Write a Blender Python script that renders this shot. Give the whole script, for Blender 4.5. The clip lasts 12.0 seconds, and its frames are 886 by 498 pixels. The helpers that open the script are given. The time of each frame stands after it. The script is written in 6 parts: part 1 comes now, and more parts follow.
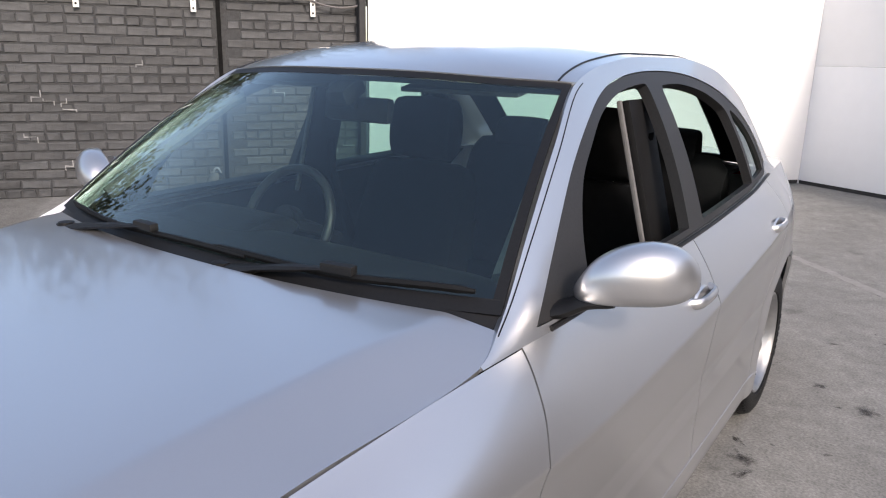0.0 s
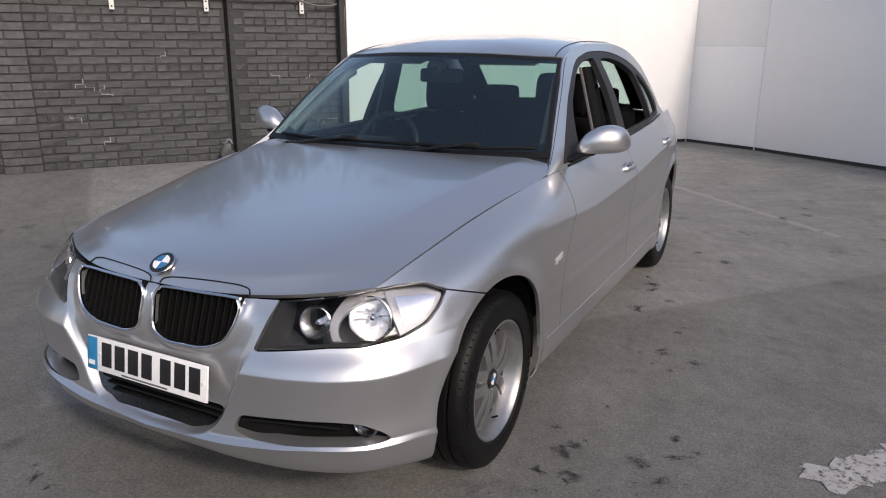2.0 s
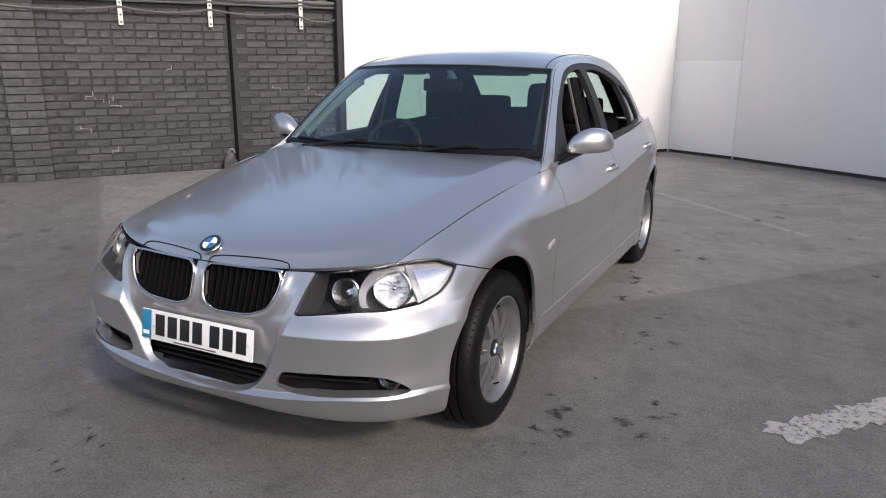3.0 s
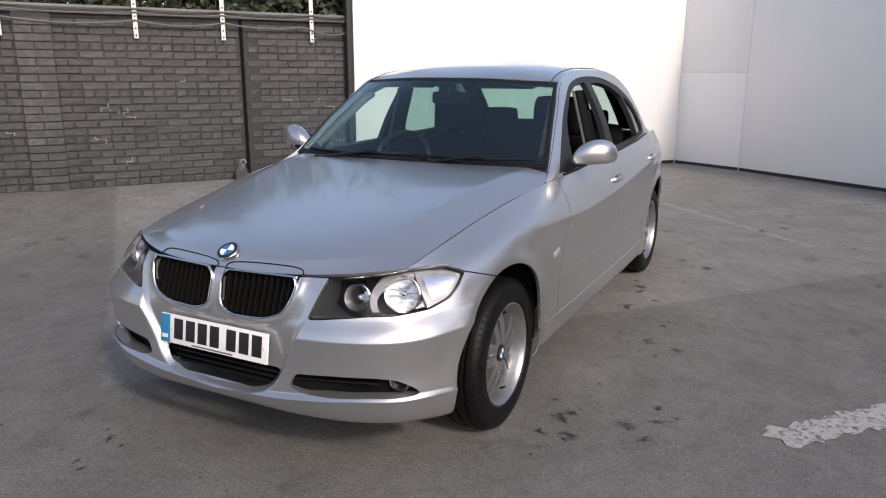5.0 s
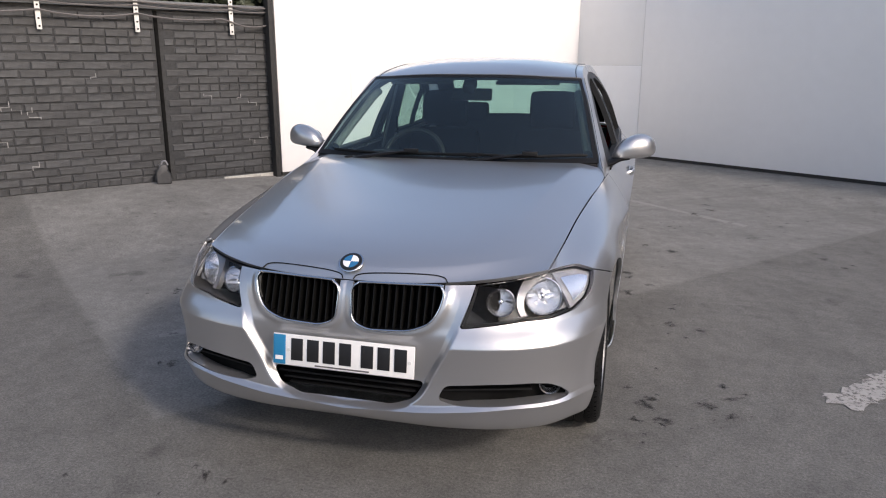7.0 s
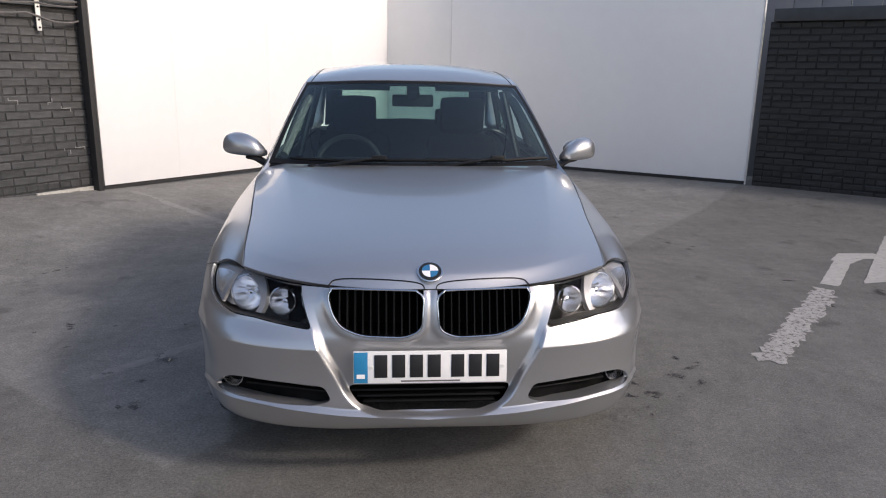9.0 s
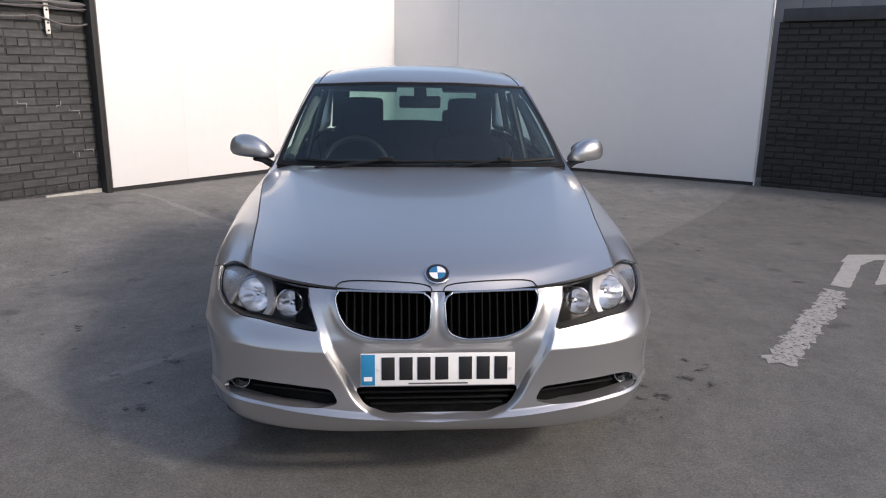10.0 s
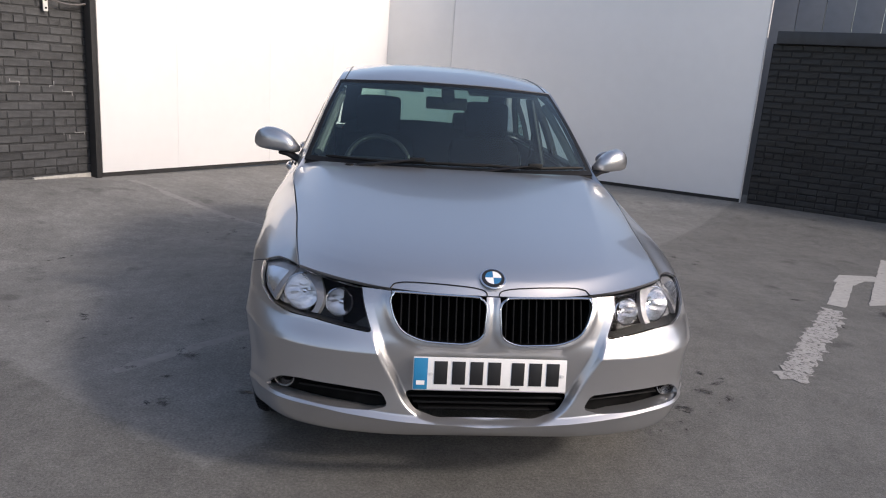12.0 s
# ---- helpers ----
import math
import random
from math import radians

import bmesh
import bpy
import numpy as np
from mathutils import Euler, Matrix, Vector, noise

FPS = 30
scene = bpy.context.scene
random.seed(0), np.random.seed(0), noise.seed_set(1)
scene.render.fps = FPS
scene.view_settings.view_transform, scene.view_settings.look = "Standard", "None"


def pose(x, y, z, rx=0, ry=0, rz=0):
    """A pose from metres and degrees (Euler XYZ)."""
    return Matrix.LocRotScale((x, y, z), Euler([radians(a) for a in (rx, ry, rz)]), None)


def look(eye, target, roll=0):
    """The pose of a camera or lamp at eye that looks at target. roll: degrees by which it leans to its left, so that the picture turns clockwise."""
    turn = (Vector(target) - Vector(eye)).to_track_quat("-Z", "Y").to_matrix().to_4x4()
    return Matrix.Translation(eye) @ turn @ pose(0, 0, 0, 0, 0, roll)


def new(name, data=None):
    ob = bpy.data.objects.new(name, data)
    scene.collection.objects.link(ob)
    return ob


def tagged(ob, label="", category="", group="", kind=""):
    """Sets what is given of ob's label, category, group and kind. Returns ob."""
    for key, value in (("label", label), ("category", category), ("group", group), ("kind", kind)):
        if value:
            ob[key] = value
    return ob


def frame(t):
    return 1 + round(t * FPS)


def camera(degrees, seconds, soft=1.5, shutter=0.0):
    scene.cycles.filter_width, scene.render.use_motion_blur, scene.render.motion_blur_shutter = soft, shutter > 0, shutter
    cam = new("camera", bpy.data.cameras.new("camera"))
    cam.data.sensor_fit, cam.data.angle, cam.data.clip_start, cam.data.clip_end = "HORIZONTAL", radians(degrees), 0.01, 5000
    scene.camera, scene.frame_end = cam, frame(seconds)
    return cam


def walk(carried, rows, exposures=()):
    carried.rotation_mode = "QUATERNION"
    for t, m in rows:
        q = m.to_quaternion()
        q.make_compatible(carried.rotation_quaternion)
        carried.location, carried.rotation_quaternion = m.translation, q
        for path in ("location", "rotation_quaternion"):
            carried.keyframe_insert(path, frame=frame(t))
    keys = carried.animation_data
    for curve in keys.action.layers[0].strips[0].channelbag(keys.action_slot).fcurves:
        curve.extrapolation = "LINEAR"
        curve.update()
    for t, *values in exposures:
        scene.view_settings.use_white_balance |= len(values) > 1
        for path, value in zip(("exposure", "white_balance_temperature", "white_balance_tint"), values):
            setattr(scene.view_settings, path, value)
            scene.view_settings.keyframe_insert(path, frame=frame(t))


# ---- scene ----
cam = camera(63.3, 12.0, 1.1)
PATH = [
    (0, (1.356, -0.35, 1.443), (0.247, 1.234, 0.932), 1.3),
    (0.5, (1.465, -0.971, 1.446), (0.384, 0.638, 0.951), 2.3),
    (1, (1.517, -1.463, 1.433), (0.533, 0.197, 0.909), 2.6),
    (1.5, (1.596, -1.801, 1.437), (0.682, -0.109, 0.887), 1.3),
    (2, (1.742, -2.117, 1.444), (0.844, -0.414, 0.901), 0.2),
    (2.5, (1.806, -2.388, 1.427), (0.941, -0.662, 0.906), 0.2),
    (4.5, (1.906, -2.563, 1.441), (1.008, -0.841, 0.962), -0.2),
    (5, (1.883, -2.572, 1.441), (0.991, -0.847, 0.965), 0.2),
    (5.5, (1.833, -2.594, 1.43), (0.939, -0.87, 0.949), 0.5),
    (6, (1.577, -2.751, 1.43), (0.839, -0.953, 0.956), 1.1),
    (6.5, (1.285, -2.828, 1.41), (0.617, -1.004, 0.934), 1.6),
    (7, (0.938, -2.887, 1.466), (0.428, -1.018, 0.969), 0.1),
    (7.2, (0.783, -2.924, 1.452), (0.357, -1.035, 0.952), 0.2),
    (8.8, (-0.13, -3.015, 1.469), (-0.012, -1.078, 0.988), 1.2),
    (9, (-0.145, -3.021, 1.471), (0.009, -1.086, 0.99), 1.0),
    (9.5, (-0.138, -3.02, 1.467), (0.045, -1.086, 0.991), 1.2),
    (10, (-0.145, -3.008, 1.468), (-0.011, -1.07, 0.991), 0.8),
    (10.5, (-0.139, -3.004, 1.47), (-0.028, -1.064, 0.994), 0.2),
    (11, (-0.142, -2.999, 1.473), (-0.04, -1.058, 1.001), 0.2),
    (11.5, (-0.194, -2.988, 1.462), (-0.056, -1.048, 0.997), 1.8),
    (12, (-0.452, -2.962, 1.46), (-0.222, -1.031, 0.99), 4.1),
]
walk(cam, [(t, look(eye, target, roll)) for t, eye, target, roll in PATH],
     [(t, stops, 7250, 16) for t, stops in ((0, 1.70), (0.5, 1.32), (1, 1.02), (1.5, 1.0), (2.5, 1.24), (7, 1.24), (9, 1.16), (12, 1.20))])

# ---- light ----
SUN_AZ, SUN_EL = -31.5, 33.0          # bearing of the sun from +x, and its height
sun_dir = Vector((math.cos(radians(SUN_AZ)) * math.cos(radians(SUN_EL)), math.sin(radians(SUN_AZ)) * math.cos(radians(SUN_EL)), math.sin(radians(SUN_EL))))
world = bpy.data.worlds.new("world")
scene.world = world
world.use_nodes = True
wn = world.node_tree.nodes
wn.clear()
sky = wn.new("ShaderNodeTexSky")
sky.sky_type, sky.sun_disc = "NISHITA", False
sky.sun_elevation, sky.sun_rotation = radians(SUN_EL), radians(90 - SUN_AZ)
sky.air_density, sky.dust_density, sky.ozone_density = 1.0, 1.8, 1.0
bg = wn.new("ShaderNodeBackground")
bg.inputs["Strength"].default_value = 0.105
out = wn.new("ShaderNodeOutputWorld")
world.node_tree.links.new(sky.outputs[0], bg.inputs[0])
world.node_tree.links.new(bg.outputs[0], out.inputs[0])
sun_data = bpy.data.lights.new("sun", "SUN")
sun_data.energy, sun_data.angle, sun_data.color = 0.88, radians(6), (1.0, 0.985, 0.96)
sun = new("sun", sun_data)
sun.matrix_world = look(sun_dir * 30, (0, 0, 0))

# ---- materials ----


def mat(name, color, rough=0.5, metal=0.0, vary=0.0, scale=8.0, bump=0.0, bump_scale=60.0, coat=0.0, stain=0.0, stain_scale=1.5, spec=0.5, random_value=0.0):
    """A surface with variation at two scales and fine relief."""
    m = bpy.data.materials.new(name)
    m.use_nodes = True
    nt = m.node_tree
    b = nt.nodes["Principled BSDF"]
    b.inputs["Roughness"].default_value, b.inputs["Metallic"].default_value = rough, metal
    b.inputs["Coat Weight"].default_value, b.inputs["Specular IOR Level"].default_value = coat, spec
    b.inputs["Coat Roughness"].default_value = 0.04
    b.inputs["Base Color"].default_value = (*color, 1)
    if vary or stain or bump or random_value:
        tc = nt.nodes.new("ShaderNodeTexCoord")
    value = None

    def wave(sc, amount, detail):
        n = nt.nodes.new("ShaderNodeTexNoise")
        n.inputs["Scale"].default_value, n.inputs["Detail"].default_value = sc, detail
        nt.links.new(tc.outputs["Object"], n.inputs["Vector"])
        r = nt.nodes.new("ShaderNodeMapRange")
        r.inputs[1].default_value, r.inputs[2].default_value = 0.3, 0.7
        r.inputs[3].default_value, r.inputs[4].default_value = 1 - amount, 1 + amount
        nt.links.new(n.outputs[0], r.inputs[0])
        return r.outputs[0]

    def times(a, c):
        if a is None:
            return c
        k = nt.nodes.new("ShaderNodeMath")
        k.operation = "MULTIPLY"
        nt.links.new(a, k.inputs[0]), nt.links.new(c, k.inputs[1])
        return k.outputs[0]

    if vary:
        value = wave(scale, vary, 6)
    if stain:
        value = times(value, wave(stain_scale, stain, 3))
    if random_value:
        oi = nt.nodes.new("ShaderNodeObjectInfo")
        r = nt.nodes.new("ShaderNodeMapRange")
        r.inputs[3].default_value, r.inputs[4].default_value = 1 - random_value, 1 + random_value
        nt.links.new(oi.outputs["Random"], r.inputs[0])
        value = times(value, r.outputs[0])
    if value is not None:
        mixc = nt.nodes.new("ShaderNodeVectorMath")
        mixc.operation = "SCALE"
        mixc.inputs[0].default_value = color
        nt.links.new(value, mixc.inputs["Scale"])
        nt.links.new(mixc.outputs[0], b.inputs["Base Color"])
    if bump:
        n = nt.nodes.new("ShaderNodeTexNoise")
        n.inputs["Scale"].default_value, n.inputs["Detail"].default_value = bump_scale, 5
        nt.links.new(tc.outputs["Object"], n.inputs["Vector"])
        bp = nt.nodes.new("ShaderNodeBump")
        bp.inputs["Strength"].default_value, bp.inputs["Distance"].default_value = bump, 0.01
        nt.links.new(n.outputs[0], bp.inputs["Height"])
        nt.links.new(bp.outputs[0], b.inputs["Normal"])
    return m


def glass_mat(name, tint, ior=1.45):
    m = bpy.data.materials.new(name)
    m.use_nodes = True
    b = m.node_tree.nodes["Principled BSDF"]
    b.inputs["Base Color"].default_value = (*tint, 1)
    b.inputs["Transmission Weight"].default_value, b.inputs["Roughness"].default_value, b.inputs["IOR"].default_value = 1.0, 0.0, ior
    return m


paint = mat("silver_paint", (0.53, 0.533, 0.545), 0.31, 0.85, vary=0.03, scale=900, coat=1.0, stain=0.02)
paint.node_tree.nodes["Principled BSDF"].inputs["Coat IOR"].default_value = 1.5
paint.node_tree.nodes["Principled BSDF"].inputs["Coat Roughness"].default_value = 0.07
frame_grey = mat("window_surround", (0.019, 0.019, 0.020), 0.5, vary=0.15, scale=200, spec=0.3)
trim_black = mat("black_trim", (0.008, 0.008, 0.0085), 0.45, vary=0.2, scale=200, spec=0.25)
rubber = mat("rubber", (0.0045, 0.0045, 0.0048), 0.5, vary=0.25, scale=30, bump=0.15, bump_scale=200, spec=0.2)
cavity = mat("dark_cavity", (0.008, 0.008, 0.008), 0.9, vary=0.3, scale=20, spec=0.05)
chrome = mat("chrome", (0.75, 0.76, 0.78), 0.12, 1.0, vary=0.02, scale=40)
slat_black = mat("slat_black", (0.006, 0.006, 0.006), 0.4, vary=0.1, scale=40, spec=0.15)
rib_grey = mat("rib_grey", (0.32, 0.32, 0.33), 0.35, 0.6, vary=0.05, scale=40)
lamp_black = mat("lamp_housing", (0.028, 0.028, 0.030), 0.42, vary=0.1, scale=30, spec=0.3)
carrier_silver = mat("lamp_carrier", (0.23, 0.23, 0.24), 0.40, 0.6, vary=0.05, scale=30)
reflector = mat("lamp_reflector", (0.86, 0.87, 0.89), 0.26, 1.0, vary=0.03, scale=30)
alloy = mat("alloy", (0.33, 0.335, 0.34), 0.38, 0.85, vary=0.06, scale=30, stain=0.08, stain_scale=12)
# darkened so that the openings between the spokes look deep in shade
shaded_barrel = mat("shaded_barrel", (0.018, 0.018, 0.018), 0.6, 0.4, vary=0.2, scale=30)
shaded_wheel_metal = mat("shaded_wheel_metal", (0.05, 0.048, 0.046), 0.5, 0.8, vary=0.15, scale=40)
glass = glass_mat("tinted_glass", (0.52, 0.71, 0.66), 1.55)
lens_glass = glass_mat("lamp_lens", (0.98, 0.98, 0.99), 1.13)
plate_white = mat("plate_white", (0.78, 0.78, 0.77), 0.35, vary=0.03, scale=30)
plate_blue = mat("plate_blue", (0.01, 0.19, 0.38), 0.35, vary=0.05, scale=30)
ink = mat("ink", (0.012, 0.012, 0.013), 0.4, vary=0.1, scale=40)
badge_blue = mat("badge_blue", (0.015, 0.14, 0.30), 0.2, coat=1.0, vary=0.03)
badge_white = mat("badge_white", (0.8, 0.8, 0.8), 0.2, coat=1.0, vary=0.03)
fabric = mat("dark_fabric", (0.006, 0.006, 0.0065), 0.9, vary=0.15, scale=40, bump=0.06, bump_scale=300, spec=0.05)
plastic = mat("dark_plastic", (0.007, 0.007, 0.0075), 0.6, vary=0.15, scale=30, bump=0.03, bump_scale=400, spec=0.15)
rim_leather = mat("rim_leather", (0.014, 0.014, 0.015), 0.4, vary=0.15, scale=60, spec=0.4)
lining_dark = mat("headlining", (0.045, 0.045, 0.046), 0.9, vary=0.08, scale=60)
liner = mat("grey_lining", (0.12, 0.12, 0.122), 0.9, vary=0.08, scale=60)
amber = mat("clear_marker", (0.36, 0.36, 0.355), 0.25, coat=1.0, vary=0.05)
board_white = mat("white_board", (0.74, 0.74, 0.745), 0.55, vary=0.012, scale=6, stain=0.02, stain_scale=0.8)
board_edge = mat("board_edge", (0.62, 0.62, 0.62), 0.6, vary=0.05, scale=20)
black_board = mat("black_skirting", (0.02, 0.02, 0.021), 0.7, vary=0.2, scale=20)
brick_grey = mat("painted_brick", (0.0475, 0.0495, 0.0525), 0.62, vary=0.35, scale=14, bump=0.5, bump_scale=70, stain=0.22, stain_scale=1.6, random_value=0.22)
mortar_grey = mat("painted_mortar", (0.035, 0.0362, 0.038), 0.85, vary=0.25, scale=40, bump=0.6, bump_scale=90, stain=0.2, stain_scale=1.3)
brick_black = mat("black_brick", (0.0115, 0.0112, 0.0112), 0.5, vary=0.4, scale=20, bump=0.5, bump_scale=70, stain=0.5, stain_scale=2.2)
mortar_black = mat("black_mortar", (0.0105, 0.0103, 0.0103), 0.85, vary=0.3, scale=40, bump=0.5, bump_scale=90)
coping_grey = mat("coping", (0.135, 0.145, 0.155), 0.6, vary=0.12, scale=12, stain=0.15, stain_scale=2)
coping_dark = mat("coping_dark", (0.035, 0.037, 0.042), 0.5, vary=0.15, scale=12, stain=0.15, stain_scale=2)
cladding = mat("cladding", (0.20, 0.205, 0.225), 0.5, vary=0.05, scale=10, stain=0.05)
white_metal = mat("white_metal", (0.68, 0.68, 0.66), 0.5, vary=0.08, scale=30, stain=0.1, stain_scale=8)
cable_grey = mat("cable", (0.115, 0.108, 0.108), 0.6, vary=0.15, scale=30)
can_plastic = mat("can_plastic", (0.05, 0.05, 0.052), 0.5, vary=0.15, scale=25)
old_wood = mat("pale_wood", (0.42, 0.41, 0.38), 0.75, vary=0.2, scale=25, bump=0.3, bump_scale=80)
chip_white = mat("chipped_paint", (0.26, 0.26, 0.26), 0.8, vary=0.25, scale=60)
leaf_mat = mat("ivy_leaf", (0.030, 0.040, 0.022), 0.6, vary=0.5, scale=6)
twig_mat = mat("twig", (0.07, 0.055, 0.04), 0.9, vary=0.3, scale=20)


def ground_mat():
    """Worn asphalt, with a smoother, paler painted bay whose two edges meet at a corner."""
    m = bpy.data.materials.new("ground")
    m.use_nodes = True
    nt = m.node_tree
    b = nt.nodes["Principled BSDF"]
    N, L = nt.nodes.new, nt.links.new
    tc = N("ShaderNodeTexCoord")

    def noise_tex(scale, detail, lo, hi, a, c):
        n, r = N("ShaderNodeTexNoise"), N("ShaderNodeMapRange")
        n.inputs["Scale"].default_value, n.inputs["Detail"].default_value = scale, detail
        L(tc.outputs["Object"], n.inputs["Vector"])
        r.inputs[1].default_value, r.inputs[2].default_value, r.inputs[3].default_value, r.inputs[4].default_value = lo, hi, a, c
        L(n.outputs[0], r.inputs[0])
        return n, r.outputs[0]

    def maths(op, a, c):
        k = N("ShaderNodeMath")
        k.operation = op
        for i, v in enumerate((a, c)):
            if isinstance(v, (int, float)):
                k.inputs[i].default_value = v
            else:
                L(v, k.inputs[i])
        return k.outputs[0]

    def side(px, py, nx, ny, soft):
        """1 on the side of the line through (px, py) to which (nx, ny) points."""
        d = N("ShaderNodeVectorMath")
        d.operation = "DOT_PRODUCT"
        L(tc.outputs["Object"], d.inputs[0])
        d.inputs[1].default_value = (nx, ny, 0)
        _, w = noise_tex(9, 3, 0.3, 0.7, -0.03, 0.03)
        v = maths("ADD", maths("SUBTRACT", d.outputs["Value"], px * nx + py * ny), w)
        r = N("ShaderNodeMapRange")
        r.inputs[1].default_value, r.inputs[2].default_value = -soft, soft
        L(v, r.inputs[0])
        return r.outputs[0]

    bay = maths("MULTIPLY", side(-0.986, -0.526, 0.64, 0.768, 0.02), side(-0.986, -0.526, -0.767, 0.642, 0.02))
    fine, f1 = noise_tex(230, 3, 0.3, 0.7, 0.70, 1.30)
    _, f4 = noise_tex(90, 4, 0.3, 0.7, 0.72, 1.28)
    _, f5 = noise_tex(24, 5, 0.3, 0.7, 0.90, 1.10)
    _, f2 = noise_tex(2.2, 5, 0.3, 0.7, 0.86, 1.14)
    _, f3 = noise_tex(9, 6, 0.35, 0.75, 1.06, 0.84)
    _, s1 = noise_tex(3.3, 7, 0.62, 0.72, 1.0, 0.66)
    broad = maths("MULTIPLY", maths("MULTIPLY", maths("MULTIPLY", f2, f3), s1), maths("MULTIPLY", f4, f5))
    rough_val = maths("MULTIPLY", broad, f1)
    mixv = N("ShaderNodeMix")
    mixv.data_type = "RGBA"
    L(bay, mixv.inputs["Factor"])
    for sock, col, fac in ((6, (0.139, 0.137, 0.129), rough_val), (7, (0.184, 0.182, 0.173), maths("MULTIPLY", broad, maths("ADD", maths("MULTIPLY", f1, 0.3), 0.7)))):
        sc = N("ShaderNodeVectorMath")
        sc.operation = "SCALE"
        sc.inputs[0].default_value = col
        L(fac, sc.inputs["Scale"])
        L(sc.outputs[0], mixv.inputs[sock])
    L(mixv.outputs[2], b.inputs["Base Color"])
    b.inputs["Roughness"].default_value = 0.82
    b.inputs["Specular IOR Level"].default_value = 0.35
    bp = N("ShaderNodeBump")
    bp.inputs["Distance"].default_value = 0.003
    L(maths("SUBTRACT", 0.8, maths("MULTIPLY", bay, 0.6)), bp.inputs["Strength"])
    L(fine.outputs[0], bp.inputs["Height"])
    L(bp.outputs[0], b.inputs["Normal"])
    return m


def worn_paint_mat(name, color, cover, grain=22):
    """Road paint worn through to the asphalt."""
    m = mat(name, color, 0.75, vary=0.12, scale=20)
    nt = m.node_tree
    b = nt.nodes["Principled BSDF"]
    o = [n for n in nt.nodes if n.type == "OUTPUT_MATERIAL"][0]
    tc, n, r = nt.nodes.new("ShaderNodeTexCoord"), nt.nodes.new("ShaderNodeTexNoise"), nt.nodes.new("ShaderNodeMapRange")
    n.inputs["Scale"].default_value, n.inputs["Detail"].default_value, n.inputs["Roughness"].default_value = grain, 9, 0.8
    nt.links.new(tc.outputs["Object"], n.inputs["Vector"])
    r.inputs[1].default_value, r.inputs[2].default_value = 1 - cover - 0.03, 1 - cover + 0.05
    nt.links.new(n.outputs[0], r.inputs[0])
    tr, mx = nt.nodes.new("ShaderNodeBsdfTransparent"), nt.nodes.new("ShaderNodeMixShader")
    nt.links.new(r.outputs[0], mx.inputs[0])
    nt.links.new(tr.outputs[0], mx.inputs[1]), nt.links.new(b.outputs[0], mx.inputs[2])
    nt.links.new(mx.outputs[0], o.inputs[0])
    return m


asphalt = ground_mat()
road_white = worn_paint_mat("worn_white_paint", (0.34, 0.33, 0.315), 0.57, 30)
road_solid = worn_paint_mat("solid_white_paint", (0.38, 0.37, 0.35), 0.64, 12)
road_faint = worn_paint_mat("faded_line", (0.215, 0.21, 0.20), 0.62, 7)


def soft_stain_mat():
    """Oil soaked into the asphalt, thinning out unevenly from its middle."""
    m = mat("soaked_oil", (0.043, 0.039, 0.036), 0.6, vary=0.3, scale=3)
    nt = m.node_tree
    N, L = nt.nodes.new, nt.links.new
    b = nt.nodes["Principled BSDF"]
    o = [n for n in nt.nodes if n.type == "OUTPUT_MATERIAL"][0]
    tc, oi, ln, n, a, r = N("ShaderNodeTexCoord"), N("ShaderNodeObjectInfo"), N("ShaderNodeVectorMath"), N("ShaderNodeTexNoise"), N("ShaderNodeMath"), N("ShaderNodeMapRange")
    ln.operation = "LENGTH"
    L(tc.outputs["Object"], ln.inputs[0])
    n.noise_dimensions = "4D"
    n.inputs["Scale"].default_value, n.inputs["Detail"].default_value, n.inputs["Roughness"].default_value = 2.6, 6, 0.62
    k = N("ShaderNodeMath")
    k.operation = "MULTIPLY"
    k.inputs[1].default_value = 40
    L(oi.outputs["Random"], k.inputs[0]), L(k.outputs[0], n.inputs["W"])
    L(tc.outputs["Object"], n.inputs["Vector"])
    a.operation = "MULTIPLY_ADD"
    a.inputs[1].default_value = 2.2
    L(n.outputs[0], a.inputs[0])
    d = N("ShaderNodeMath")
    d.operation = "SUBTRACT"
    d.inputs[0].default_value = -0.62
    L(ln.outputs["Value"], d.inputs[1]), L(d.outputs[0], a.inputs[2])
    r.inputs[1].default_value, r.inputs[2].default_value, r.inputs[3].default_value, r.inputs[4].default_value = -0.05, 0.5, 0.0, 0.72
    L(a.outputs[0], r.inputs[0])
    tr, mx = N("ShaderNodeBsdfTransparent"), N("ShaderNodeMixShader")
    L(r.outputs[0], mx.inputs[0]), L(tr.outputs[0], mx.inputs[1]), L(b.outputs[0], mx.inputs[2]), L(mx.outputs[0], o.inputs[0])
    return m


stain_worn = soft_stain_mat()
# white so that the added walls reflect light onto the bumper
bounce_wall = mat("bounce_wall", (0.66, 0.66, 0.65), 0.85, vary=0.08, scale=6, bump=0.4, bump_scale=60, stain=0.15, stain_scale=0.8)
tail_red = mat("tail_red", (0.35, 0.012, 0.012), 0.15, coat=1.0, vary=0.05)

# ---- tools for building ----


def mesh_of(name, verts, faces, material, smooth=True, angle=38):
    me = bpy.data.meshes.new(name)
    me.from_pydata([tuple(v) for v in verts], [], [tuple(f) for f in faces])
    me.materials.append(material)
    if smooth:
        me.polygons.foreach_set("use_smooth", [True] * len(me.polygons))
        me.set_sharp_from_angle(angle=radians(angle))
    me.update()
    return me


def piece(name, verts, faces, material, parent=None, label="", smooth=True, angle=38):
    ob = new(name, mesh_of(name, verts, faces, material, smooth, angle))
    ob.parent = parent
    if label:
        tagged(ob, label)
    return ob


